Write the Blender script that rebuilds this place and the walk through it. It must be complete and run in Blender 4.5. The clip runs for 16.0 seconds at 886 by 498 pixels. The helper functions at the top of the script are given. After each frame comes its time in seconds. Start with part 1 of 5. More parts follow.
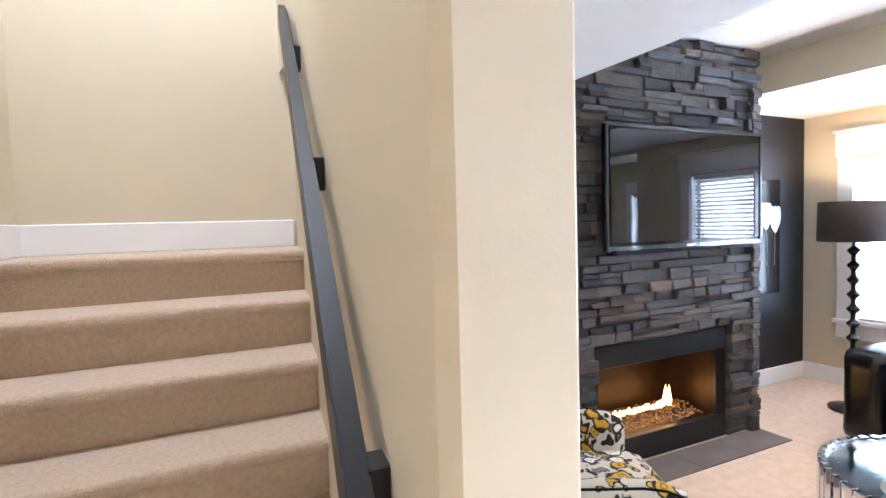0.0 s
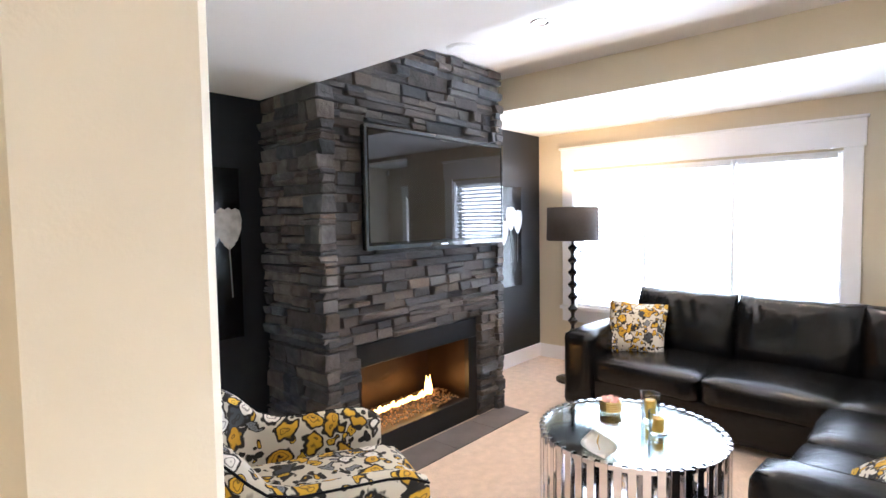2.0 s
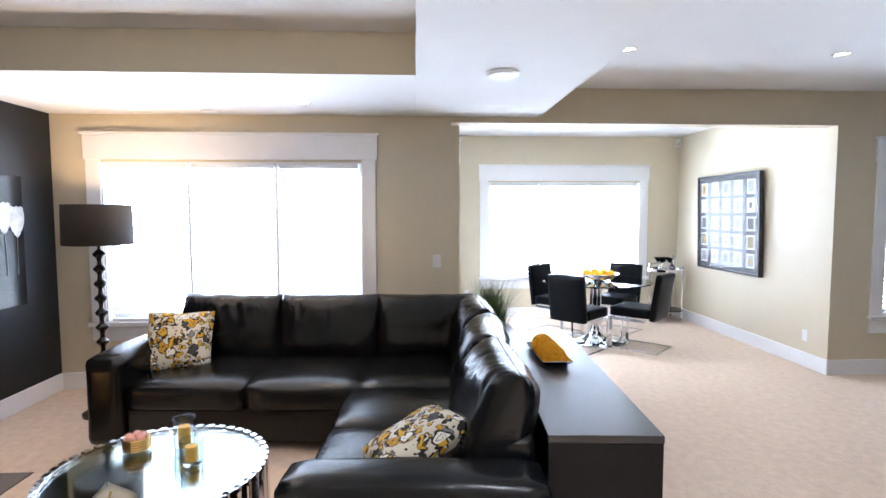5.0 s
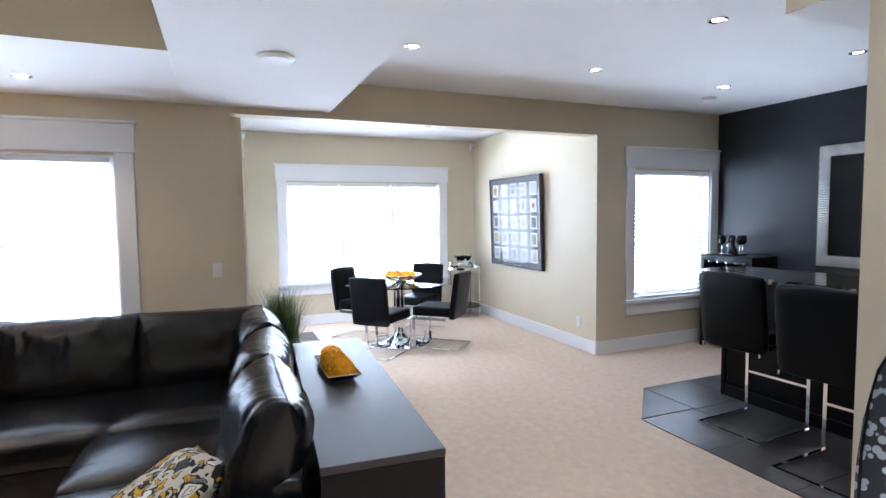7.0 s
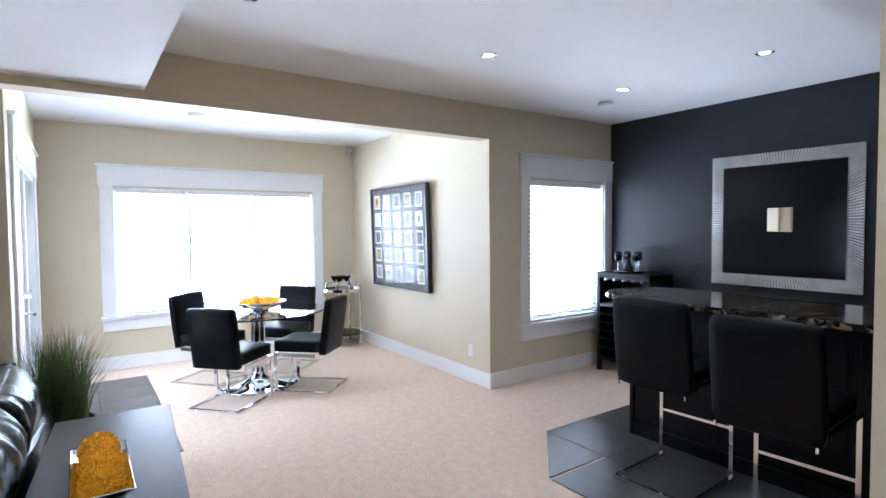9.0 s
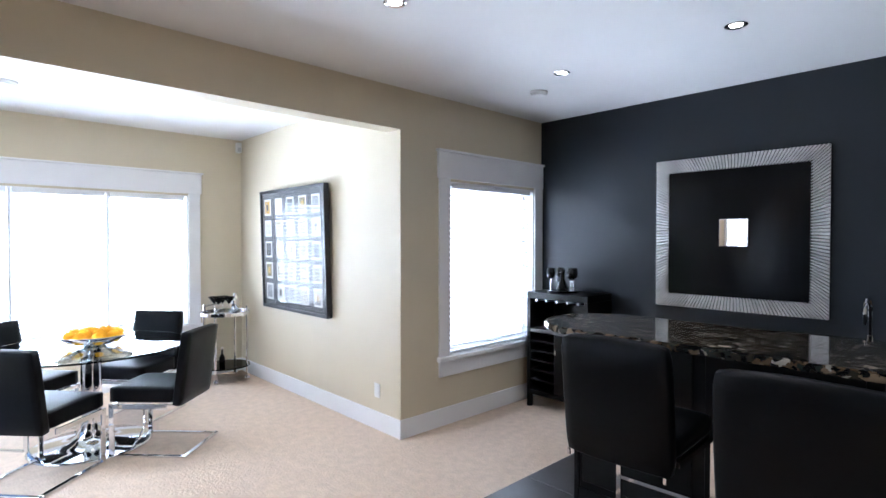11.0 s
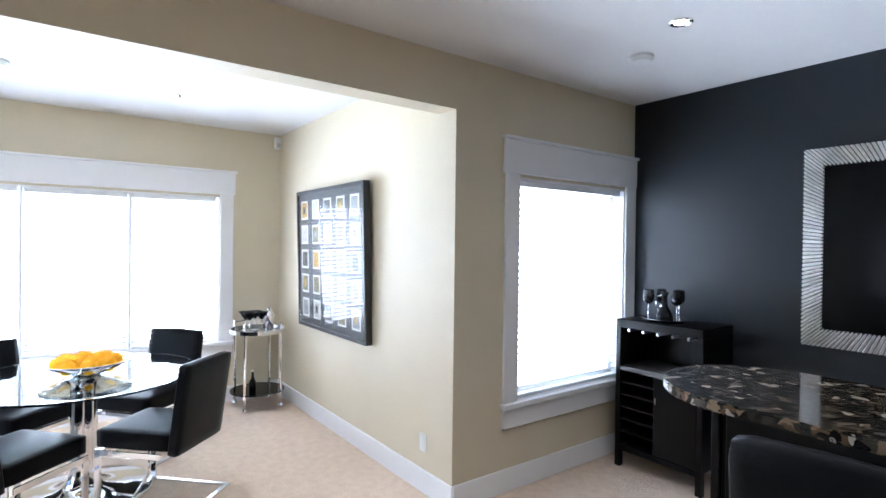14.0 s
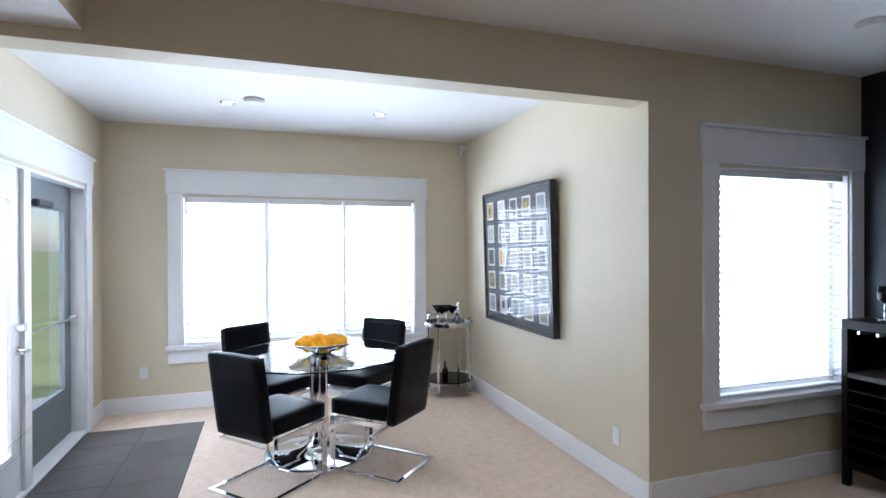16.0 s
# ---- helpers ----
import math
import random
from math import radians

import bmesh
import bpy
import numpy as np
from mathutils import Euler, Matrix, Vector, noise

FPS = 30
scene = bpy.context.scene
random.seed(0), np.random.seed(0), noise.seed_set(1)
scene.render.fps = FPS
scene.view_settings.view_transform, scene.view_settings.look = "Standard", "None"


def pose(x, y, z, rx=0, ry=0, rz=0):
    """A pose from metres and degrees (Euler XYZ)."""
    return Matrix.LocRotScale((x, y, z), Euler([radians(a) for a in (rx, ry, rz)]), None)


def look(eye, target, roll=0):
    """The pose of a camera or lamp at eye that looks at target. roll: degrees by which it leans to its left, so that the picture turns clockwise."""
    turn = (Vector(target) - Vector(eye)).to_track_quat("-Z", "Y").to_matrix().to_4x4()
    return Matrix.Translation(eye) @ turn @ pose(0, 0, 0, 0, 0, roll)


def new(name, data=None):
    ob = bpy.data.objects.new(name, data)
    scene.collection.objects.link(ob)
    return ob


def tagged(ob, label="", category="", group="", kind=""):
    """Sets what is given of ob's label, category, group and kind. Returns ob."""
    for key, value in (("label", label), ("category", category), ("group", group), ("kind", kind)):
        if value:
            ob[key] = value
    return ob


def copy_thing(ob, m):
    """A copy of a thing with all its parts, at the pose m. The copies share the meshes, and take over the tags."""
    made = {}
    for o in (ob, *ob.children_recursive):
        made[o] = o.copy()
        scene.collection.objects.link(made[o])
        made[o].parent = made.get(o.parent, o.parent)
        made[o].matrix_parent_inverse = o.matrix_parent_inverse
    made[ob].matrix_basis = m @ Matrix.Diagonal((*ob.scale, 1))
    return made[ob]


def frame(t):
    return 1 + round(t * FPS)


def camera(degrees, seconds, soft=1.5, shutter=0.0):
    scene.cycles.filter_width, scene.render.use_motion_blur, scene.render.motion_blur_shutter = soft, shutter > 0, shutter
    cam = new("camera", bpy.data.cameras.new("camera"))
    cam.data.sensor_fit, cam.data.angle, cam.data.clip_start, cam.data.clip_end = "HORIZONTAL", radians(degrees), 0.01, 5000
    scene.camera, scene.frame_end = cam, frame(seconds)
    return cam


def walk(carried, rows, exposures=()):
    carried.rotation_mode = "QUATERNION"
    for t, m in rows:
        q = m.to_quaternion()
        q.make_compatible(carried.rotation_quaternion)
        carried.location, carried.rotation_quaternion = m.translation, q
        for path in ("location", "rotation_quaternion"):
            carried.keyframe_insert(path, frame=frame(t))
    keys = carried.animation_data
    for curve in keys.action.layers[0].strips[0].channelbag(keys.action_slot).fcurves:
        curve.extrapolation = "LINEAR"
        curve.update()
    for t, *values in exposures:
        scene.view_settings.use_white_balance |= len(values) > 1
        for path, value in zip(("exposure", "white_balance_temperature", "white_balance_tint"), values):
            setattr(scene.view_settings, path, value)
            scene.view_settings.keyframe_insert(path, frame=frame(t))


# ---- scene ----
cam = camera(80.1, 16.0)
PATH = [
    (0, (0.184, 0.043, 1.562), (1.052, 1.843, 1.465), -1.5),
    (0.5, (0.221, 0.028, 1.554), (1.202, 1.768, 1.46), -1.3),
    (1, (0.284, 0.007, 1.537), (1.42, 1.65, 1.448), -1.0),
    (1.5, (0.31, -0.006, 1.541), (1.612, 1.51, 1.446), -0.9),
    (2, (0.332, -0.014, 1.545), (1.83, 1.307, 1.437), -0.9),
    (2.5, (0.373, -0.027, 1.545), (2.027, 1.09, 1.422), -1.1),
    (3, (0.439, -0.072, 1.556), (2.226, 0.814, 1.41), -1.2),
    (3.5, (0.494, -0.102, 1.562), (2.378, 0.549, 1.403), -1.0),
    (4, (0.566, -0.126, 1.579), (2.519, 0.274, 1.411), -0.5),
    (4.5, (0.604, -0.137, 1.565), (2.591, 0.04, 1.416), -0.2),
    (5, (0.633, -0.116, 1.581), (2.626, -0.219, 1.445), -0.1),
    (7.5, (0.989, -0.454, 1.57), (2.788, -1.319, 1.445), -0.7),
    (8, (1.182, -0.566, 1.573), (2.936, -1.519, 1.463), -0.6),
    (8.5, (1.382, -0.693, 1.568), (3.082, -1.742, 1.474), -0.5),
    (9, (1.588, -0.866, 1.563), (3.23, -2.005, 1.482), -0.5),
    (9.5, (1.758, -1.011, 1.58), (3.364, -2.201, 1.515), -0.6),
    (10, (1.936, -1.196, 1.56), (3.485, -2.46, 1.52), -0.4),
    (12.5, (2.761, -2.007, 1.545), (4.169, -3.426, 1.492), 0.5),
    (13, (2.889, -2.131, 1.562), (4.347, -3.499, 1.518), 0.7),
    (13.5, (2.966, -2.198, 1.593), (4.487, -3.496, 1.551), 0.6),
    (14, (2.995, -2.183, 1.594), (4.602, -3.373, 1.577), 0.7),
    (14.5, (2.985, -2.143, 1.587), (4.676, -3.211, 1.591), 0.6),
    (15, (2.981, -2.135, 1.6), (4.759, -3.05, 1.594), 0.3),
    (15.5, (2.961, -2.104, 1.583), (4.813, -2.859, 1.573), 0.1),
    (16, (2.911, -1.967, 1.544), (4.807, -2.602, 1.537), -0.2),
]
EXPOSURES = [(0.0, 1.3, 5280, 12), (2.5, 1.22, 5650, 12), (4.0, 0.92, 5600, 12), (5.0, 0.72, 5550, 12), (7.5, 0.38, 5450, 12), (10.0, 0.5, 5450, 12), (12.5, 0.55, 5550, 12), (14.0, 0.5, 5550, 11), (16.0, -0.12, 5500, 11)]
walk(cam, [(t, look(eye, target, roll)) for t, eye, target, roll in PATH], EXPOSURES)

# ---- world, sun, large lights, exposure ----
world = bpy.data.worlds.new("sky")
scene.world = world
world.use_nodes = True
wn = world.node_tree
sky = wn.nodes.new("ShaderNodeTexSky")
sky.sky_type, sky.sun_disc = "NISHITA", False
sky.sun_elevation, sky.sun_rotation = radians(48), radians(235)
wn.links.new(sky.outputs[0], wn.nodes["Background"].inputs[0])
wn.nodes["Background"].inputs[1].default_value = 0.15
sun = new("sun", bpy.data.lights.new("sun", "SUN"))
sun.data.energy, sun.data.angle, sun.data.color = 5.0, radians(0.5), (1, 0.95, 0.88)
SUN_AZ, SUN_EL = radians(235), radians(48)
sun.matrix_world = look((0, 0, 20), (-math.sin(SUN_AZ) * math.cos(SUN_EL), -math.cos(SUN_AZ) * math.cos(SUN_EL), 20 - math.sin(SUN_EL)))


def area(name, eye, target, sx, sy, watts, colour=(1, 1, 1)):
    d = bpy.data.lights.new(name, "AREA")
    d.shape, d.size, d.size_y, d.energy, d.color = "RECTANGLE", sx, sy, watts, colour
    ob = new(name, d)
    ob.matrix_world = look(eye, target)
    return ob


# daylight standing in the window openings, outside the glass
SKY_BLUE = (0.86, 0.93, 1.0)
area("daylight_lamp", (5.95, 1.52, 1.1), (0, 1.52, 1.1), 3.2, 2.3, 205, SKY_BLUE)
area("daylight_lamp", (8.98, -2.35, 1.1), (0, -2.35, 1.1), 3.2, 2.3, 500, SKY_BLUE)
area("daylight_lamp", (7.0, 1.3, 3.0), (6.9, -1.8, 0), 2.0, 1.6, 180, SKY_BLUE)
area("daylight_lamp", (5.95, -5.45, 1.1), (0, -5.45, 1.1), 2.5, 2.3, 205, SKY_BLUE)


# ---- materials ----
def mat(name, colour, rough=0.5, metal=0.0, vary=0.12, scale=6.0, bump=0.0, bscale=80.0, spec=0.5, random_piece=0.0, coat=0.0):
    m = bpy.data.materials.new(name)
    m.use_nodes = True
    nt = m.node_tree
    b = nt.nodes["Principled BSDF"]
    b.inputs["Roughness"].default_value, b.inputs["Metallic"].default_value = rough, metal
    b.inputs["Specular IOR Level"].default_value = spec
    b.inputs["Coat Weight"].default_value = coat
    tc = nt.nodes.new("ShaderNodeTexCoord")
    n1 = nt.nodes.new("ShaderNodeTexNoise")
    n1.inputs["Scale"].default_value, n1.inputs["Detail"].default_value = scale, 6
    nt.links.new(tc.outputs["Object"], n1.inputs["Vector"])
    mr = nt.nodes.new("ShaderNodeMapRange")
    mr.inputs[1].default_value, mr.inputs[2].default_value = 0.25, 0.75
    mr.inputs[3].default_value, mr.inputs[4].default_value = 1 - vary, 1 + vary
    nt.links.new(n1.outputs["Fac"], mr.inputs[0])
    value = mr.outputs[0]
    if random_piece:
        oi = nt.nodes.new("ShaderNodeObjectInfo")
        m2 = nt.nodes.new("ShaderNodeMapRange")
        m2.inputs[3].default_value, m2.inputs[4].default_value = 1 - random_piece, 1 + random_piece
        nt.links.new(oi.outputs["Random"], m2.inputs[0])
        mul = nt.nodes.new("ShaderNodeMath")
        mul.operation = "MULTIPLY"
        nt.links.new(value, mul.inputs[0]), nt.links.new(m2.outputs[0], mul.inputs[1])
        value = mul.outputs[0]
    hs = nt.nodes.new("ShaderNodeHueSaturation")
    hs.inputs["Color"].default_value = (*colour, 1)
    nt.links.new(value, hs.inputs["Value"])
    nt.links.new(hs.outputs[0], b.inputs["Base Color"])
    if bump:
        n2 = nt.nodes.new("ShaderNodeTexNoise")
        n2.inputs["Scale"].default_value, n2.inputs["Detail"].default_value = bscale, 5
        nt.links.new(tc.outputs["Object"], n2.inputs["Vector"])
        bp = nt.nodes.new("ShaderNodeBump")
        bp.inputs["Strength"].default_value, bp.inputs["Distance"].default_value = bump, 0.01
        nt.links.new(n2.outputs["Fac"], bp.inputs["Height"])
        nt.links.new(bp.outputs[0], b.inputs["Normal"])
    return m


def glow(name, colour, strength):
    m = bpy.data.materials.new(name)
    m.use_nodes = True
    b = m.node_tree.nodes["Principled BSDF"]
    b.inputs["Base Color"].default_value = (*colour, 1)
    b.inputs["Emission Color"].default_value, b.inputs["Emission Strength"].default_value = (*colour, 1), strength
    return m


def glassy(name, colour=(1, 1, 1), rough=0.0, ior=1.45):
    m = bpy.data.materials.new(name)
    m.use_nodes = True
    b = m.node_tree.nodes["Principled BSDF"]
    b.inputs["Base Color"].default_value = (*colour, 1)
    b.inputs["Transmission Weight"].default_value, b.inputs["Roughness"].default_value, b.inputs["IOR"].default_value = 1, rough, ior
    return m


def ramp_material(name, stops, scale, rough, kind="VORONOI", distort=0.0, constant=True, coat=0.0, bump=0.0):
    """A surface of patches: cells of a Voronoi pattern, coloured by their random value."""
    m = bpy.data.materials.new(name)
    m.use_nodes = True
    nt = m.node_tree
    b = nt.nodes["Principled BSDF"]
    b.inputs["Roughness"].default_value, b.inputs["Coat Weight"].default_value = rough, coat
    tc = nt.nodes.new("ShaderNodeTexCoord")
    nz = nt.nodes.new("ShaderNodeTexNoise")
    nz.inputs["Scale"].default_value, nz.inputs["Detail"].default_value = scale * 0.8, 3
    nt.links.new(tc.outputs["Object"], nz.inputs["Vector"])
    mx = nt.nodes.new("ShaderNodeMix")
    mx.data_type = "VECTOR"
    mx.inputs[0].default_value = distort
    nt.links.new(tc.outputs["Object"], mx.inputs[4]), nt.links.new(nz.outputs["Color"], mx.inputs[5])
    vo = nt.nodes.new("ShaderNodeTexVoronoi")
    vo.inputs["Scale"].default_value = scale
    nt.links.new(mx.outputs[1], vo.inputs["Vector"])
    sep = nt.nodes.new("ShaderNodeSeparateColor")
    nt.links.new(vo.outputs["Color"], sep.inputs[0])
    rp = nt.nodes.new("ShaderNodeValToRGB")
    rp.color_ramp.interpolation = "CONSTANT" if constant else "LINEAR"
    while len(rp.color_ramp.elements) < len(stops):
        rp.color_ramp.elements.new(0.5)
    for e, (p, c) in zip(rp.color_ramp.elements, stops):
        e.position, e.color = p, (*c, 1)
    nt.links.new(sep.outputs[0], rp.inputs[0])
    return m, nt, b, vo, rp, mx, tc


PAINT = mat("beige_paint", (0.66, 0.585, 0.44), 0.6, vary=0.03, scale=1.5, bump=0.05, bscale=220)
CEIL = mat("white_ceiling", (0.8, 0.79, 0.78), 0.8, vary=0.02, scale=2, bump=0.12, bscale=160)
TRIM = mat("white_trim", (0.86, 0.86, 0.88), 0.35, vary=0.02, scale=3)
BLACKWALL = mat("black_paint", (0.0105, 0.0135, 0.0185), 0.47, vary=0.1, scale=2, bump=0.04, bscale=250, spec=0.38)
CARPET = mat("beige_carpet", (0.72, 0.58, 0.465), 0.95, vary=0.09, scale=16, bump=0.75, bscale=55, spec=0.1)
TILE = mat("slate_tile", (0.085, 0.08, 0.08), 0.3, vary=0.25, scale=4, bump=0.05, bscale=30, random_piece=0.12)
HEARTH = mat("hearth_tile", (0.17, 0.15, 0.145), 0.45, vary=0.2, scale=5, bump=0.05, bscale=40, random_piece=0.08)
GROUT = mat("grout", (0.05, 0.048, 0.046), 0.9, vary=0.1, scale=30)
STONE = mat("ledge_stone", (0.125, 0.115, 0.11), 0.7, vary=0.5, scale=14, bump=0.7, bscale=38, random_piece=0.45)
STONEBACK = mat("stone_joint", (0.03, 0.03, 0.03), 0.95, vary=0.2, scale=20)
LEATHER = mat("black_leather", (0.006, 0.0066, 0.0078), 0.25, vary=0.25, scale=5, bump=0.22, bscale=26, spec=0.36)
VINYL = mat("black_leatherette", (0.005, 0.0055, 0.007), 0.38, vary=0.15, scale=8, bump=0.08, bscale=60, spec=0.1)
ESPRESSO = mat("espresso_wood", (0.006, 0.0058, 0.0062), 0.33, vary=0.3, scale=9, bump=0.03, bscale=60, spec=0.16)
CHROME = mat("chrome", (0.8, 0.8, 0.82), 0.07, 1.0, vary=0.02)
BRUSHED = mat("brushed_metal", (0.55, 0.55, 0.57), 0.3, 1.0, vary=0.08, scale=30)
DARKMETAL = mat("dark_metal", (0.014, 0.014, 0.017), 0.45, 0.0, vary=0.1)
BLACK = mat("black_gloss", (0.006, 0.006, 0.007), 0.14, vary=0.1, spec=0.25)
SCREEN = mat("screen_glass", (0.004, 0.004, 0.005), 0.02, vary=0.05, coat=0.3, spec=0.65)
SHADE = mat("brown_shade_fabric", (0.05, 0.04, 0.035), 0.85, vary=0.1, scale=60, bump=0.2, bscale=300)
MIRROR = mat("mirror_silver", (0.92, 0.92, 0.92), 0.01, 1.0, vary=0.0)
SILVER = mat("silver_leaf", (0.9, 0.89, 0.88), 0.32, 0.15, vary=0.2, scale=12)
WHITE = mat("white_plastic", (0.8, 0.8, 0.78), 0.4, vary=0.02)
BLIND = mat("blind_slat", (0.85, 0.86, 0.88), 0.45, vary=0.02)
YELLOW = mat("yellow_flower", (1.0, 0.52, 0.008), 0.8, vary=0.04, scale=40, bump=0.3, bscale=90)
CANDLE = mat("yellow_wax", (0.9, 0.5, 0.06), 0.45, vary=0.08)
LEAF = mat("grass_blade", (0.075, 0.13, 0.03), 0.55, vary=0.4, scale=14)
GREY = mat("grey_door_paint", (0.16, 0.18, 0.19), 0.4, vary=0.05)
LAWN = mat("lawn", (0.2, 0.25, 0.09), 0.95, vary=0.35, scale=1.2, bump=0.5, bscale=60)
CONCRETE = mat("concrete", (0.45, 0.44, 0.42), 0.9, vary=0.12, scale=3, bump=0.1, bscale=50)
STAIRCARPET = mat("stair_carpet", (0.6, 0.475, 0.36), 0.95, vary=0.12, scale=70, bump=0.7, bscale=170, spec=0.1)
GLASS = glassy("window_glass")
ARTGLASS = glassy("anti_glare_glass", rough=0.015, ior=1.17)
TABLEGLASS = glassy("table_glass", (0.9, 0.97, 0.95))
BULB = glow("lamp_glow", (1, 0.93, 0.82), 14)
FLAME = glow("flame", (1, 0.5, 0.12), 7)

GRANITE, gnt, gb, gvo, grp, gmx, gtc = ramp_material("granite", [
    (0.0, (0.012, 0.012, 0.012)), (0.4, (0.035, 0.032, 0.026)), (0.58, (0.09, 0.06, 0.035)), (0.72, (0.025, 0.03, 0.027)), (0.84, (0.17, 0.12, 0.075)), (0.95, (0.32, 0.29, 0.24))], 38, 0.08, distort=0.06, coat=0.3)
gnt.links.new(grp.outputs[0], gb.inputs["Base Color"])


def floral(name, scale):
    """Cream cloth strewn with yellow and white flowers and leaves, drawn with black outlines."""
    m = bpy.data.materials.new(name)
    m.use_nodes = True
    nt = m.node_tree
    bsdf = nt.nodes["Principled BSDF"]
    bsdf.inputs["Roughness"].default_value = 0.85
    tc = nt.nodes.new("ShaderNodeTexCoord")
    nz = nt.nodes.new("ShaderNodeTexNoise")
    nz.inputs["Scale"].default_value, nz.inputs["Detail"].default_value = scale * 1.3, 1.5
    nt.links.new(tc.outputs["Object"], nz.inputs["Vector"])
    mx = nt.nodes.new("ShaderNodeMix")
    mx.data_type = "VECTOR"
    mx.inputs[0].default_value = 0.1
    nt.links.new(tc.outputs["Object"], mx.inputs[4]), nt.links.new(nz.outputs["Color"], mx.inputs[5])

    def step(src, at, soft=0.02):
        r = nt.nodes.new("ShaderNodeMapRange")
        r.inputs[1].default_value, r.inputs[2].default_value, r.inputs[3].default_value, r.inputs[4].default_value = at - soft, at + soft, 1, 0
        nt.links.new(src, r.inputs[0])
        return r.outputs[0]

    def over(fac, below, colour):
        q = nt.nodes.new("ShaderNodeMix")
        q.data_type = "RGBA"
        nt.links.new(fac, q.inputs[0])
        if isinstance(below, tuple):
            q.inputs[6].default_value = (*below, 1)
        else:
            nt.links.new(below, q.inputs[6])
        if isinstance(colour, tuple):
            q.inputs[7].default_value = (*colour, 1)
        else:
            nt.links.new(colour, q.inputs[7])
        return q.outputs[2]

    INK = (0.012, 0.011, 0.01)
    colour = (0.6, 0.56, 0.47)
    for sc, size, petals in ((scale * 1.6, 0.33, [(0.0, (0.62, 0.36, 0.02)), (0.34, (0.015, 0.014, 0.013)), (0.6, (0.7, 0.42, 0.03)), (0.85, (0.2, 0.21, 0.23))]),
                             (scale * 0.85, 0.36, [(0.0, (0.62, 0.36, 0.02)), (0.4, (0.78, 0.76, 0.71)), (0.62, (0.05, 0.055, 0.065)), (0.8, (0.6, 0.33, 0.02))])):
        vo = nt.nodes.new("ShaderNodeTexVoronoi")
        vo.inputs["Scale"].default_value = sc
        nt.links.new(mx.outputs[1], vo.inputs["Vector"])
        sep = nt.nodes.new("ShaderNodeSeparateColor")
        nt.links.new(vo.outputs["Color"], sep.inputs[0])
        rp = nt.nodes.new("ShaderNodeValToRGB")
        rp.color_ramp.interpolation = "CONSTANT"
        while len(rp.color_ramp.elements) < len(petals):
            rp.color_ramp.elements.new(0.5)
        for e, (p, c) in zip(rp.color_ramp.elements, petals):
            e.position, e.color = p, (*c, 1)
        nt.links.new(sep.outputs[0], rp.inputs[0])
        d = vo.outputs["Distance"]
        colour = over(step(d, size + 0.11), colour, INK)
        colour = over(step(d, size), colour, rp.outputs[0])
        colour = over(step(d, size * 0.56), colour, INK)
        colour = over(step(d, size * 0.48), colour, rp.outputs[0])
        colour = over(step(d, size * 0.2), colour, INK)
    nt.links.new(colour, bsdf.inputs["Base Color"])
    return m


FLORAL = floral("floral_cloth", 11)
FLORAL_FINE = floral("floral_cushion_cloth", 15)
CIRCLES, cnt, cb, cvo, crp, cmx, ctc = ramp_material("circle_cloth", [(0, (0.3, 0.32, 0.36)), (0.9, (0.38, 0.4, 0.44))], 34, 0.8)
cst = cnt.nodes.new("ShaderNodeMapRange")
cst.inputs[1].default_value, cst.inputs[2].default_value = 0.4, 0.46
cnt.links.new(cvo.outputs["Distance"], cst.inputs[0])
cmc = cnt.nodes.new("ShaderNodeMix")
cmc.data_type = "RGBA"
cnt.links.new(cst.outputs[0], cmc.inputs[0]), cnt.links.new(crp.outputs[0], cmc.inputs[6])
cmc.inputs[7].default_value = (0.015, 0.016, 0.02, 1)
cnt.links.new(cmc.outputs[2], cb.inputs["Base Color"])


def two_tone(m, source_node, source_socket):
    """Stones between a warm brown grey and a cool blue grey, one by one."""
    nt = m.node_tree
    src = nt.nodes.new(source_node)
    mul = nt.nodes.new("ShaderNodeMath")
    mul.operation = "MULTIPLY"
    mul.inputs[1].default_value = 7.31
    fr = nt.nodes.new("ShaderNodeMath")
    fr.operation = "FRACT"
    rp = nt.nodes.new("ShaderNodeValToRGB")
    for e, c in zip(rp.color_ramp.elements, ((0.118, 0.093, 0.076), (0.064, 0.07, 0.078))):
        e.color = (*c, 1)
    nt.links.new(src.outputs[source_socket], mul.inputs[0]), nt.links.new(mul.outputs[0], fr.inputs[0])
    nt.links.new(fr.outputs[0], rp.inputs[0])
    hs = [n for n in nt.nodes if n.bl_idname == "ShaderNodeHueSaturation"][0]
    nt.links.new(rp.outputs[0], hs.inputs["Color"])


two_tone(STONE, "ShaderNodeObjectInfo", "Random")


# ---- mesh helpers ----
def mesh_object(name, bm, material, smooth=False):
    me = bpy.data.meshes.new(name)
    bm.normal_update()
    bm.to_mesh(me)
    bm.free()
    me.materials.append(material)
    if smooth:
        for p in me.polygons:
            p.use_smooth = True
    return new(name, me)


def part(name, bm, material, parent=None, label="", smooth=False):
    ob = mesh_object(name, bm, material, smooth)
    ob.parent = parent
    if label:
        ob["label"] = label
    return ob


def thing(name, label, category, group="", at=None):
    e = new(name)
    e.empty_display_size = 0.1
    if at is not None:
        e.matrix_world = at
    return tagged(e, label, category, group)


def setting(ob):
    return tagged(ob, kind="structure")


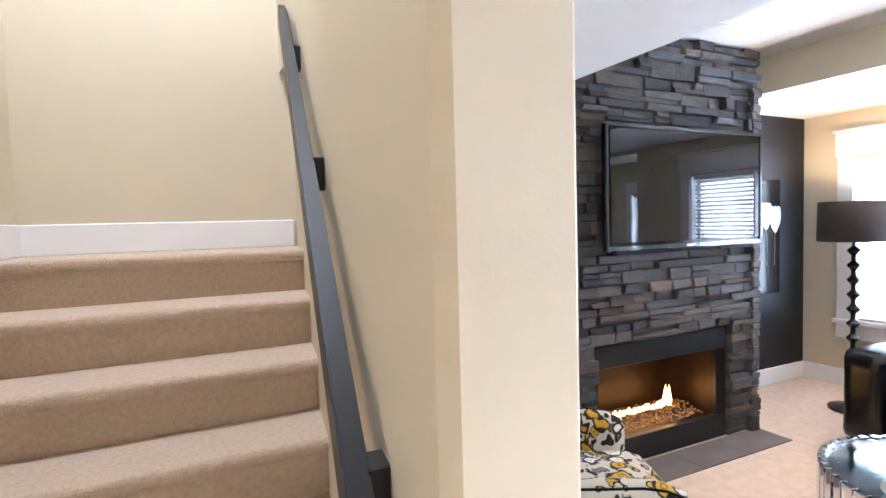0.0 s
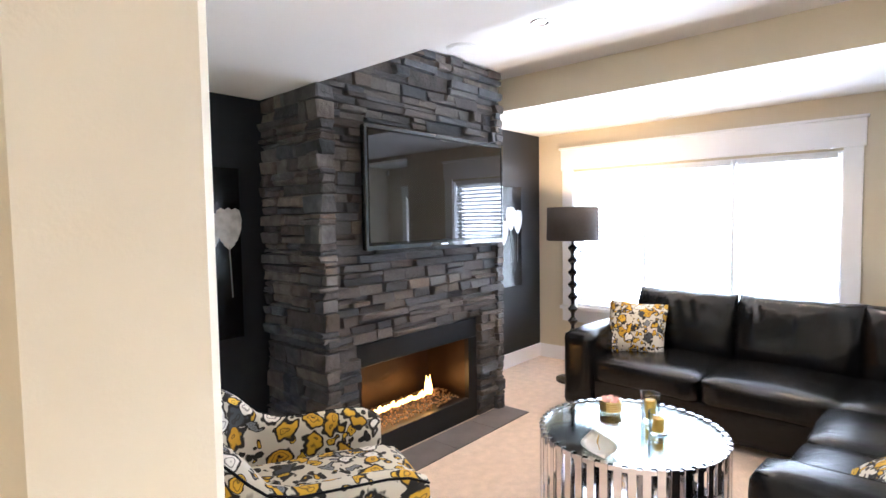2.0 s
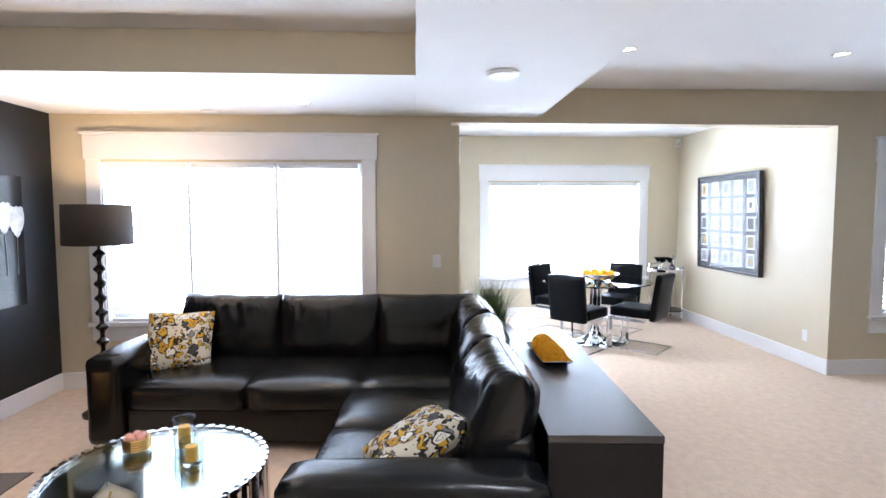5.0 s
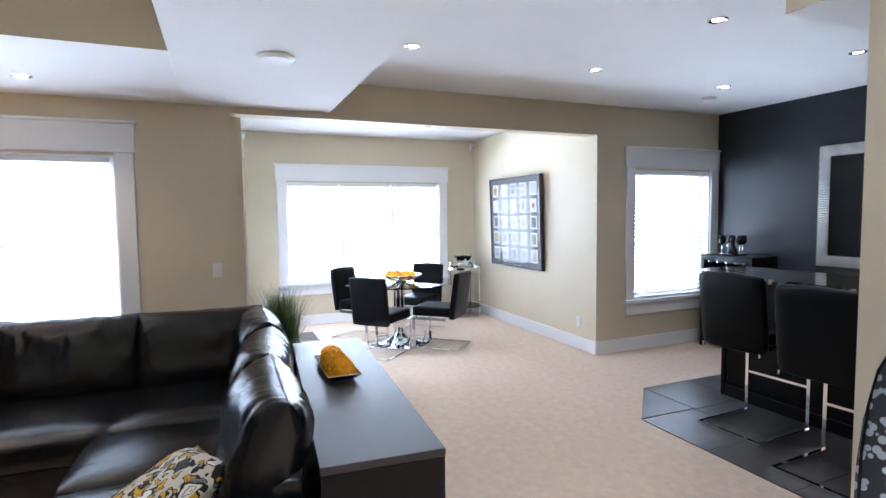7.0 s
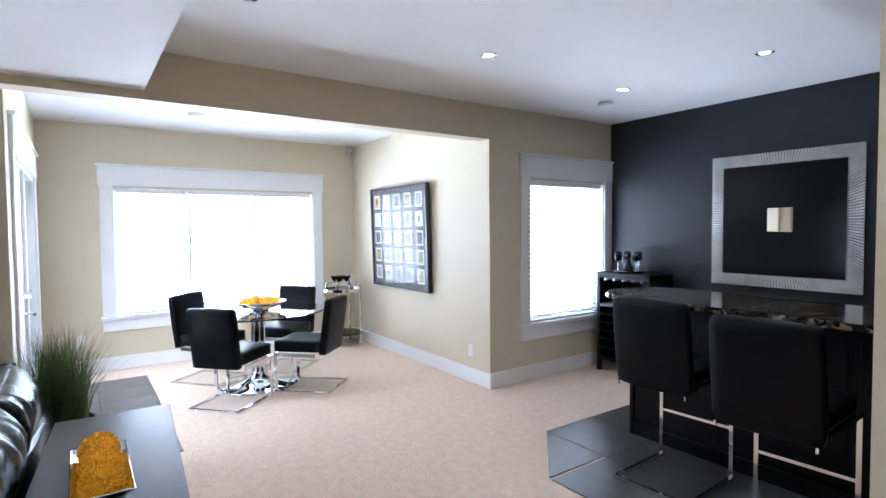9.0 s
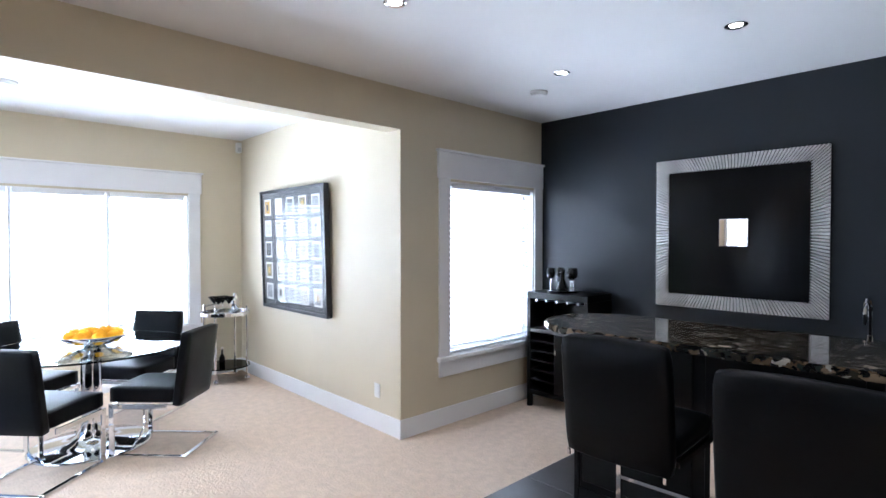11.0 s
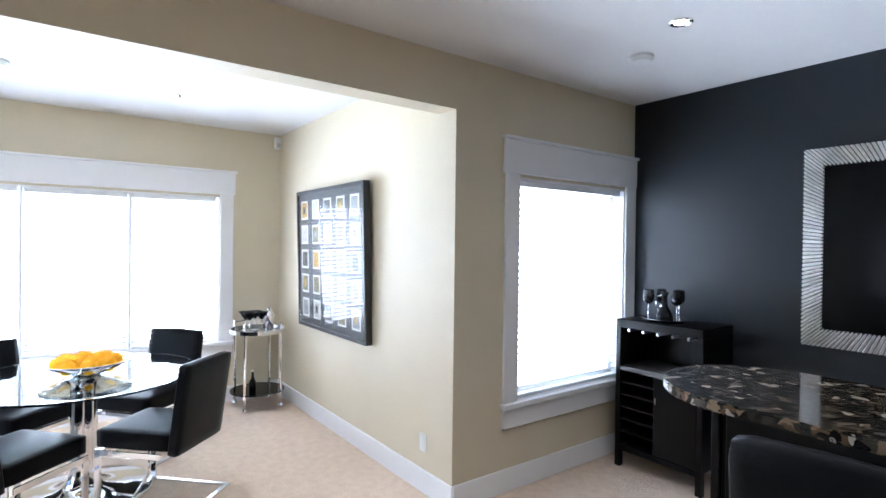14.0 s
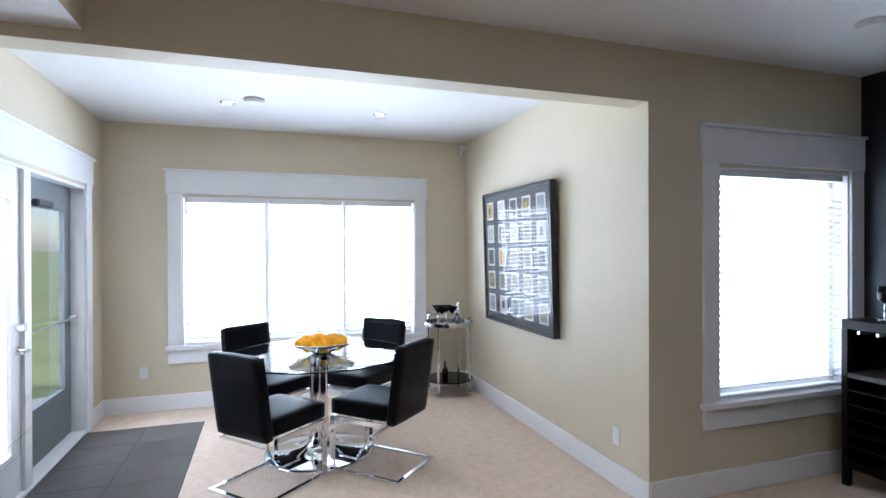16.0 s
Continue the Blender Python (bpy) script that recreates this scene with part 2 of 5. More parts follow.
def box(bm, x0, x1, y0, y1, z0, z1, bevel=0.0, m=None, seg=1):
    t = bmesh.new()
    bmesh.ops.create_cube(t, size=1)
    for v in t.verts:
        v.co = Vector((x0 + (v.co.x + 0.5) * (x1 - x0), y0 + (v.co.y + 0.5) * (y1 - y0), z0 + (v.co.z + 0.5) * (z1 - z0)))
    if bevel:
        bmesh.ops.bevel(t, geom=t.edges[:], offset=bevel, segments=seg, affect="EDGES", profile=0.5)
    if m is not None:
        bmesh.ops.transform(t, matrix=m, verts=t.verts)
    bmesh.ops.recalc_face_normals(t, faces=t.faces)
    merge(bm, t)
    return bm


def merge(bm, t):
    vm = [bm.verts.new(v.co) for v in t.verts]
    t.verts.index_update()
    for f in t.faces:
        try:
            nf = bm.faces.new([vm[v.index] for v in f.verts])
            nf.smooth = f.smooth
        except ValueError:
            pass
    t.free()


def B(*a, **k):
    return box(bmesh.new(), *a, **k)


def lathe(profile, n=32, centre=(0, 0, 0)):
    """A turned shape from (radius, height) pairs."""
    bm = bmesh.new()
    rings = []
    for r, z in profile:
        rings.append([bm.verts.new((centre[0] + r * math.cos(2 * math.pi * i / n), centre[1] + r * math.sin(2 * math.pi * i / n), centre[2] + z)) for i in range(n)])
    for a, b in zip(rings, rings[1:]):
        for i in range(n):
            bm.faces.new((a[i], a[(i + 1) % n], b[(i + 1) % n], b[i]))
    if profile[0][0] > 1e-6:
        bm.faces.new(rings[0][::-1])
    if profile[-1][0] > 1e-6:
        bm.faces.new(rings[-1])
    bmesh.ops.remove_doubles(bm, verts=bm.verts, dist=1e-6)
    bmesh.ops.recalc_face_normals(bm, faces=bm.faces)
    return bm


def tube(bm, points, r, n=8, square=False):
    """A bar swept along a line of points."""
    pts = [Vector(p) for p in points]
    n = 4 if square else n
    rings = []
    for i, p in enumerate(pts):
        d = (pts[min(i + 1, len(pts) - 1)] - pts[max(i - 1, 0)]).normalized()
        side = d.cross(Vector((0, 0, 1)) if abs(d.z) < 0.9 else Vector((1, 0, 0))).normalized()
        up = side.cross(d).normalized()
        k = 1.0
        if 0 < i < len(pts) - 1:
            c = (pts[i + 1] - p).normalized().dot((p - pts[i - 1]).normalized())
            k = 1 / max(0.5, math.sqrt((1 + c) / 2))
        off = math.pi / 4 if square else 0
        rr = r * (1.414 if square else 1)
        rings.append([bm.verts.new(p + (side * math.cos(off + 2 * math.pi * j / n) * k + up * math.sin(off + 2 * math.pi * j / n)) * rr) for j in range(n)])
    for a, b in zip(rings, rings[1:]):
        for j in range(n):
            bm.faces.new((a[j], a[(j + 1) % n], b[(j + 1) % n], b[j]))
    bm.faces.new(rings[0][::-1]), bm.faces.new(rings[-1])
    return bm


def cushion(sx, sy, sz, puff=0.03, edge=0.05, seed=0, m=None, wrinkle=0.006):
    """A soft box: rounded edges, faces that swell, a little unevenness. Centred on x and y, from z=0 up."""
    t = bmesh.new()
    bmesh.ops.create_cube(t, size=1)
    bmesh.ops.subdivide_edges(t, edges=t.edges[:], cuts=9, use_grid_fill=True)
    for v in t.verts:
        u = v.co * 2
        p = Vector((u.x * sx / 2, u.y * sy / 2, u.z * sz / 2))
        inner = Vector((max(-sx / 2 + edge, min(sx / 2 - edge, p.x)), max(-sy / 2 + edge, min(sy / 2 - edge, p.y)), max(-sz / 2 + edge, min(sz / 2 - edge, p.z))))
        d = p - inner
        if d.length > 1e-6:
            p = inner + d.normalized() * edge
        w = (1 - u.x ** 2) * (1 - u.y ** 2), (1 - u.x ** 2) * (1 - u.z ** 2), (1 - u.y ** 2) * (1 - u.z ** 2)
        p += Vector((math.copysign(w[2], u.x) * puff * 0.5 if abs(u.x) > 0.98 else 0, math.copysign(w[1], u.y) * puff if abs(u.y) > 0.98 else 0, math.copysign(w[0], u.z) * puff if abs(u.z) > 0.98 else 0))
        q = p * 7 + Vector((seed * 3.1, seed * 1.7, 0))
        p += noise.noise_vector(q) * wrinkle
        v.co = p + Vector((0, 0, sz / 2))
    if m is not None:
        bmesh.ops.transform(t, matrix=m, verts=t.verts)
    for f in t.faces:
        f.smooth = True
    return t


def wall(name, axis, at0, at1, u0, u1, z0, z1, material, holes=()):
    """A wall with thickness at0..at1 along x or y, from u0 to u1, with openings (u0, u1, z0, z1) through it."""
    bm = bmesh.new()
    us = sorted({u0, u1, *[h[0] for h in holes], *[h[1] for h in holes]})
    zs = sorted({z0, z1, *[h[2] for h in holes], *[h[3] for h in holes]})
    for a, b in zip(us, us[1:]):
        for c, d in zip(zs, zs[1:]):
            if any(h[0] < (a + b) / 2 < h[1] and h[2] < (c + d) / 2 < h[3] for h in holes):
                continue
            if axis == "x":
                box(bm, at0, at1, a, b, c, d)
            else:
                box(bm, a, b, at0, at1, c, d)
    bmesh.ops.remove_doubles(bm, verts=bm.verts, dist=1e-5)
    seen = {}
    for f in bm.faces:
        seen.setdefault(tuple(sorted(v.index for v in f.verts)), []).append(f)
    bm.verts.index_update()
    return setting(mesh_object(name, bm, material))


# ---- plan ----
XE, XD = 5.478, 8.497          # window wall of the lounge and bar, window wall of the dining bay
YO = -0.44
YN, YA, YP, YB = 3.08, -0.53, -4.108, -5.915   # fireplace wall, door wall of the bay, picture wall, bar wall
ZC, ZS, ZW = 2.72, 2.455, 2.32  # ceiling, dropped ceiling, dropped ceiling beside the stairs
WEST, SOUTH = -1.6, YB

W1 = (0.37, 2.66, 0.6, 2.04)
WD = (-3.51, -1.2, 0.6, 2.04)
WB = (-5.79, -4.63, 0.57, 2.04)
DOOR = (6.0, 8.03, 0.0, 2.06)

floor = setting(mesh_object("floor", B(WEST - 0.2, XD + 0.2, YB - 0.2, YN + 0.2, -0.2, 0.0), CARPET))
wall("wall_east_lounge", "x", XE, XE + 0.16, YO, YN + 0.12, 0, ZC + 0.1, PAINT, [W1])
wall("wall_east_bar", "x", XE, XE + 0.16, YB - 0.12, YP, 0, ZC + 0.1, PAINT, [WB])
wall("header_bay", "x", XE, XE + 0.16, YP, YO, 2.4, ZC + 0.1, PAINT)
wall("wall_east_bay", "x", XD, XD + 0.16, YP - 0.12, YA + 0.14, 0, ZC + 0.1, PAINT, [WD])
wall("wall_bay_south", "y", YP - 0.12, YP, XE + 0.16, XD, 0, ZC + 0.1, PAINT)
wall("wall_bay_north", "y", YA, YA + 0.14, XE + 0.16, XD, 0, ZC + 0.1, PAINT, [DOOR])
wall("wall_fireplace", "y", YN, YN + 0.12, 0.66, XE, 0, ZC + 0.1, BLACKWALL)
wall("wall_bar", "y", YB - 0.12, YB, WEST - 0.12, XE, 0, ZC + 0.1, BLACKWALL)
wall("wall_west", "x", WEST - 0.12, WEST, YB, 0.45, 0, ZC + 0.1, PAINT)
wall("wall_pillar", "y", -2.74, -2.6, WEST, 2.08, 0, ZC + 0.05, PAINT)
wall("wall_stair_front", "y", 0.33, 0.45, WEST, -0.5, 0, 4.3, PAINT)
wall("wall_stair_west", "x", -0.57, -0.45, 0.45, 2.87, 0, 4.3, PAINT)
wall("wall_stair_back", "y", 2.75, 2.87, -0.45, 0.8, 0, 4.3, PAINT)
wall("wall_stair_header", "y", 0.33, 0.45, -0.5, 0.6, ZC + 0.1, 4.3, PAINT)
setting(mesh_object("ceiling_stair", B(-0.57, 0.8, 0.33, 2.87, 4.3, 4.4), CEIL))

# wall beside the stairs, its end rounded
bm = bmesh.new()
plan = [(0.415, 0.49), (0.566, 0.5), (0.581, 0.515), (0.74, 2.75), (0.68, 2.75), (0.398, 0.51)]
lo = [bm.verts.new((x, y, 0)) for x, y in plan]
hi = [bm.verts.new((x, y, 4.3)) for x, y in plan]
for i in range(6):
    bm.faces.new((lo[i], lo[(i + 1) % 6], hi[(i + 1) % 6], hi[i]))
bm.faces.new(hi)
bmesh.ops.recalc_face_normals(bm, faces=bm.faces)
setting(mesh_object("wall_stair_side", bm, PAINT))

# ceilings
bm = box(bmesh.new(), WEST - 0.1, XE, YB - 0.1, 0.33, ZC, ZC + 0.1)
box(bm, 0.64, XE, 0.33, YN + 0.1, ZC, ZC + 0.1)
setting(mesh_object("ceiling", bm, CEIL))
setting(mesh_object("ceiling_bay", B(XE + 0.16, XD, YP, YA, ZC, ZC + 0.1), CEIL))
TX, TY = 4.05, -0.12


def dropped(name, x0, x1, y0, y1, z):
    ob = setting(mesh_object(name, B(x0, x1, y0, y1, z, ZC - 0.002), CEIL))
    ob.data.materials.append(PAINT)
    for p in ob.data.polygons:
        if abs(p.normal.z) < 0.5:
            p.material_index = 1
    return ob


dropped("ceiling_drop_window", TX, XE - 0.001, TY, YN - 0.001, ZS)
dropped("ceiling_drop_lounge", 2.11, XE - 0.001, -1.245, TY - 0.001, ZS)
dropped("ceiling_drop_stair", 0.62, 2.108, -1.245, YN - 0.001, ZW)
dropped("ceiling_drop_bar", WEST, 2.5, YB + 0.001, -2.6 - 0.141, ZS)

# baseboards
def base(x0, x1, y0, y1, z=0.0, h=0.15):
    return setting(mesh_object("baseboard", B(x0, x1, y0, y1, z, z + h, bevel=0.004), TRIM))


T = 0.016
base(XE - T, XE, YO, YN - T)
base(XE - T, XE, YB + T, YP - 0.0)
base(XE - T, XD - T, YP, YP + T)
base(XD - T, XD, YP, YA)
base(8.165, XD - T, YA - T, YA)
base(XE + 0.16, 5.865, YA - T, YA)
base(3.86, XE, YN - T, YN)
base(0.76, 2.1, YN - T, YN)
base(4.3, XE, YB, YB + T)
base(WEST, 2.08, -2.6, -2.6 + T)
base(-0.45, 0.66, 2.75 - T, 2.75, 1.47, 0.13)
base(-0.45, -0.45 + T, 2.35, 2.75 - T, 1.47, 0.13)


# windows
def window(name, x, u0, u1, z0, z1, mullions, label):
    """Casing proud of the wall, frame in the opening, glass, and a slatted blind for each light."""
    w = setting(thing(name, label, "window"))
    c, h = 0.125, 0.235
    part("casing_head", B(x - 0.026, x, u0 - c - 0.015, u1 + c + 0.015, z1 + 0.02, z1 + h, bevel=0.003), TRIM, w)
    part("casing_cap", B(x - 0.045, x, u0 - c - 0.03, u1 + c + 0.03, z1 + h, z1 + h + 0.022, bevel=0.003), TRIM, w)
    part("casing_side", B(x - 0.02, x, u0 - c, u0, z0 + 0.01, z1 + 0.02, bevel=0.003), TRIM, w)
    part("casing_side", B(x - 0.02, x, u1, u1 + c, z0 + 0.01, z1 + 0.02, bevel=0.003), TRIM, w)
    part("sill", B(x - 0.05, x - 0.0005, u0 - c - 0.02, u1 + c + 0.02, z0 - 0.03, z0 + 0.01, bevel=0.005), TRIM, w)
    part("apron", B(x - 0.02, x, u0 - c, u1 + c, z0 - 0.16, z0 - 0.03, bevel=0.003), TRIM, w)
    part("jamb", B(x, x + 0.1, u0, u0 + 0.012, z0, z1), TRIM, w)
    part("jamb", B(x, x + 0.1, u1 - 0.012, u1, z0, z1), TRIM, w)
    part("jamb", B(x, x + 0.1, u0 + 0.012, u1 - 0.012, z1 - 0.012, z1), TRIM, w)
    part("jamb", B(x + 0.0005, x + 0.1, u0 + 0.012, u1 - 0.012, z0 + 0.0005, z0 + 0.011), TRIM, w)
    for u in mullions:
        part("mullion", B(x + 0.004, x + 0.1, u - 0.011, u + 0.011, z0 + 0.012, z1 - 0.012, bevel=0.003), TRIM, w)
    edges = [u0 + 0.012, *mullions, u1 - 0.012]
    slat = None
    for a, b in zip(edges, edges[1:]):
        bm = bmesh.new()
        for q in ((a, a + 0.045, z0 + 0.012, z1 - 0.012), (b - 0.045, b, z0 + 0.012, z1 - 0.012), (a + 0.045, b - 0.045, z1 - 0.06, z1 - 0.012), (a + 0.045, b - 0.045, z0 + 0.012, z0 + 0.06)):
            box(bm, x + 0.1, x + 0.15, q[0], q[1], q[2], q[3])
        part("window_frame", bm, WHITE, w)
        pane = part("pane", B(x + 0.122, x + 0.128, a + 0.045, b - 0.045, z0 + 0.06, z1 - 0.06), GLASS, w)
        pane.visible_shadow = False
        part("blind_head_rail", B(x + 0.015, x + 0.07, a + 0.022, b - 0.022, z1 - 0.055, z1 - 0.012, bevel=0.004), BLIND, w)
        part("blind_bottom_rail", B(x + 0.012, x + 0.065, a + 0.022, b - 0.022, z0 + 0.0115, z0 + 0.034, bevel=0.004), BLIND, w)
        bm = bmesh.new()
        for u in (a + 0.12, b - 0.12):
            tube(bm, [(x + 0.018, u, z0 + 0.02), (x + 0.018, u, z1 - 0.05)], 0.0012, 5)
            tube(bm, [(x + 0.066, u, z0 + 0.02), (x + 0.066, u, z1 - 0.05)], 0.0012, 5)
        part("blind_cord", bm, BLIND, w)
        slat = B(-0.024, 0.024, a + 0.024, b - 0.024, -0.0014, 0.0014)
        me = bpy.data.meshes.new("slat")
        slat.to_mesh(me)
        slat.free()
        me.materials.append(BLIND)
        z = z0 + 0.07
        while z < z1 - 0.07:
            s = new("slat", me)
            s.parent = w
            s.location, s.rotation_euler = (x + 0.043, 0, z), (0, radians(27), 0)
            z += 0.046
    return w


window("window_1", XE, *W1, [1.136, 1.911], "wide white three-light window with open slatted blinds")
window("window_2", XD, *WD, [-2.743, -1.971], "wide white three-light window with open slatted blinds")
window("window_3", XE, *WB, [], "white cased window with open slatted blind")


# patio door with a grey storm door outside it
def patio_door():
    d = setting(thing("door_1", "white cased patio door with grey glazed storm door", "door"))
    a, b, _, z1 = DOOR
    y = YA
    part("casing_head", B(a - 0.15, b + 0.15, y - 0.026, y, z1 + 0.02, z1 + 0.235, bevel=0.003), TRIM, d)
    part("casing_cap", B(a - 0.17, b + 0.17, y - 0.045, y, z1 + 0.235, z1 + 0.257, bevel=0.003), TRIM, d)
    part("casing_side", B(b, b + 0.13, y - 0.02, y, 0, z1 + 0.02, bevel=0.003), TRIM, d)
    part("casing_side", B(a - 0.13, a, y - 0.02, y, 0, z1 + 0.02, bevel=0.003), TRIM, d)
    part("jamb", B(b - 0.02, b, y, y + 0.14, 0, z1), TRIM, d)
    part("jamb", B(a, a + 0.02, y, y + 0.14, 0, z1), TRIM, d)
    part("jamb", B(a + 0.02, b - 0.02, y, y + 0.14, z1 - 0.02, z1), TRIM, d)
    part("mullion", B(6.86, 6.96, y - 0.004, y + 0.13, 0.03, z1 - 0.02), TRIM, d)
    part("threshold", B(a + 0.02, b - 0.02, y - 0.01, y + 0.16, 0.0, 0.03, bevel=0.004), TRIM, d)
    for x0, x1, m, yy in ((6.96, b - 0.02, GREY, y + 0.1), (a + 0.02, 6.86, TRIM, y + 0.02)):
        bm = bmesh.new()
        zb = 0.42 if m is GREY else 0.3
        box(bm, x0, x0 + 0.13, yy, yy + 0.04, 0.03, z1 - 0.02)
        box(bm, x1 - 0.13, x1, yy, yy + 0.04, 0.03, z1 - 0.02)
        box(bm, x0 + 0.13, x1 - 0.13, yy, yy + 0.04, z1 - 0.22, z1 - 0.02)
        box(bm, x0 + 0.13, x1 - 0.13, yy, yy + 0.04, 0.03, zb)
        leaf = part("leaf", bm, m, d, "grey storm door leaf" if m is GREY else "white door leaf")
        g = part("pane", B(x0 + 0.13, x1 - 0.13, yy + 0.017, yy + 0.023, zb, z1 - 0.22), GLASS, leaf)
        g.visible_shadow = False
    bm = bmesh.new()
    tube(bm, [(7.04, y + 0.05, 0.98), (b - 0.06, y + 0.05, 0.98)], 0.009)
    box(bm, 7.0, 7.06, y + 0.03, y + 0.1, 0.92, 1.04, bevel=0.008)
    box(bm, b - 0.08, b - 0.05, y + 0.04, y + 0.1, 0.96, 1.0)
    part("push_bar", bm, BRUSHED, d, "steel push bar")
    bm = bmesh.new()
    tube(bm, [(6.8, y + 0.02, 0.92), (6.8, y - 0.045, 0.92), (6.69, y - 0.05, 0.92)], 0.01)
    tube(bm, [(6.8, y + 0.018, 0.92), (6.8, y + 0.008, 0.92)], 0.027, 16)
    part("door_handle", bm, CHROME, d, "chrome lever handle")
    bm = bmesh.new()
    tube(bm, [(6.8, y + 0.02, 1.06), (6.8, y - 0.03, 1.06)], 0.027, 16)
    part("deadbolt", bm, CHROME, d, "chrome deadbolt")
    bm = bmesh.new()
    box(bm, 7.25, 7.52, y + 0.05, y + 0.1, 1.84, 1.89, bevel=0.01)
    part("door_closer", bm, DARKMETAL, d)


patio_door()

# stairs: carpeted treads with rounded nosings
stairs = setting(thing("staircase", "beige carpeted stairs with rounded nosings rising to a landing", "stairs"))
for k in range(0, 9):
    yf, zt = 2.35 - 0.25 * k, 1.47 - 0.18 * k
    if zt < 0.02:
        break
    xr = 0.42 + 0.118 * (max(yf, 0.5) - 0.5)
    back = 2.75 if k == 0 else yf + 0.25
    bm = bmesh.new()
    tread = box(bmesh.new(), -0.45, xr + 0.02, yf - 0.005, back + 0.02, zt - 0.05, zt)
    fr = [e for e in tread.edges if all(abs(v.co.y - (yf - 0.005)) < 1e-4 for v in e.verts) and abs(e.verts[0].co.z - e.verts[1].co.z) < 1e-4]
    bmesh.ops.bevel(tread, geom=fr, offset=0.022, segments=5, affect="EDGES", profile=0.5)
    merge(bm, tread)
    part("tread", bm, STAIRCARPET, stairs, smooth=False)
    part("riser", B(-0.45, xr + 0.02, yf + 0.02, yf + 0.05, max(0, zt - 0.18), zt - 0.03), STAIRCARPET, stairs)

rail = thing("handrail", "dark flat wooden handrail on steel brackets beside the stairs", "handrail")
A0, A1 = Vector((0.35, 0.52, 1.0)), Vector((0.615, 2.56, 2.53))
bm = bmesh.new()
d = (A1 - A0).normalized()
side = d.cross(Vector((0, 0, 1))).normalized()
up = side.cross(d)
vs = []
for p in (A0, A1):
    vs.append([bm.verts.new(p + side * a * 0.019 + up * b * 0.045) for a, b in ((-1, -1), (1, -1), (1, 1), (-1, 1))])
for i in range(4):
    bm.faces.new((vs[0][i], vs[0][(i + 1) % 4], vs[1][(i + 1) % 4], vs[1][i]))
bm.faces.new(vs[0][::-1]), bm.faces.new(vs[1])
bmesh.ops.recalc_face_normals(bm, faces=bm.faces)
bmesh.ops.bevel(bm, geom=bm.edges[:], offset=0.004, segments=2, affect="EDGES")
part("rail", bm, DARKMETAL, rail)
for f in (0.12, 0.46, 0.79):
    p = A0 + (A1 - A0) * f
    part("bracket", B(p.x + 0.012, 0.41 + 0.122 * (p.y - 0.5) + 0.012, p.y - 0.03, p.y + 0.03, p.z - 0.045, p.z + 0.04, bevel=0.003), DARKMETAL, rail)

# sky, lawn and distance outside
setting(mesh_object("ground", B(-400, 400, -400, 400, -0.5, -0.21), LAWN))
setting(mesh_object("patio", B(5.7, 9.6, YA + 0.16, 2.6, -0.2, -0.05), CONCRETE))


# ---- lounge: fireplace ----
rng = random.Random(7)
FX0, FX1, FY, FB = 2.12, 3.86, 2.45, YN
fire = thing("fireplace", "floor-to-ceiling grey ledgestone chimney breast with lit gas fire", "fireplace")
bm = bmesh.new()
box(bm, FX0 + 0.04, 2.35, FY + 0.06, FB - 0.001, 0, ZC - 0.003)
box(bm, 3.58, FX1 - 0.03, FY + 0.06, FB - 0.001, 0, ZC - 0.003)
box(bm, 2.35, 3.58, FY + 0.06, FB - 0.001, 0.79, ZC - 0.003)
box(bm, 2.35, 3.58, 2.98, FB - 0.001, 0, 0.79)
part("core", bm, STONEBACK, fire)


def stone_mesh(seed):
    """A split stone of unit size: front broken and uneven, edges chipped."""
    r = random.Random(seed)
    t = bmesh.new()
    bmesh.ops.create_cube(t, size=1)
    bmesh.ops.bevel(t, geom=t.edges[:], offset=0.045, segments=1, affect="EDGES")
    for v in t.verts:
        v.co += Vector((r.uniform(-0.02, 0.02), r.uniform(-0.09, 0.09) if v.co.y < 0 else 0, r.uniform(-0.06, 0.06)))
    me = bpy.data.meshes.new("stone")
    bmesh.ops.recalc_face_normals(t, faces=t.faces)
    t.to_mesh(me)
    t.free()
    me.materials.append(STONE)
    return me


stones = [stone_mesh(i) for i in range(9)]


def courses(u0, u1, z0, z1):
    """Ledgestone: courses of uneven height, some stones split in two or three thin ones."""
    out = []
    z = z0
    while z < z1 - 0.02:
        h = min(rng.choice((0.05, 0.065, 0.08, 0.11)), z1 - z)
        if z1 - z - h < 0.04:
            h = z1 - z
        u = u0
        while u < u1 - 0.01:
            w = rng.choice((0.14, 0.2, 0.26, 0.32, 0.4))
            if u1 - u - w < 0.08:
                w = u1 - u
            kind = rng.random()
            if kind < 0.3 or h < 0.06:
                out.append((u, u + w, z, z + h))
            elif kind < 0.8:
                s = z + h * rng.uniform(0.35, 0.65)
                cut = u + w * rng.uniform(0.35, 0.65)
                out.append((u, u + w, z, s))
                if w > 0.2 and rng.random() < 0.5:
                    out += [(u, cut, s, z + h), (cut, u + w, s, z + h)]
                else:
                    out.append((u, u + w, s, z + h))
            else:
                cut = u + w * 0.5
                out += [(u, cut, z, z + h), (cut, u + w, z, z + h)]
            u += w
        z += h
    return out


def lay_stone(a, b, c, d):
    depth = 0.13
    proud = rng.uniform(0.0, 0.045)
    s = new("stone", rng.choice(stones))
    s.parent = fire
    s.location = ((a + b) / 2, FY + 0.035 - proud + depth / 2, (c + d) / 2)
    s.scale = (b - a - 0.006, depth, d - c - 0.005)
    s.rotation_euler = (rng.uniform(-0.03, 0.03), rng.uniform(-0.012, 0.012), rng.uniform(-0.03, 0.03))


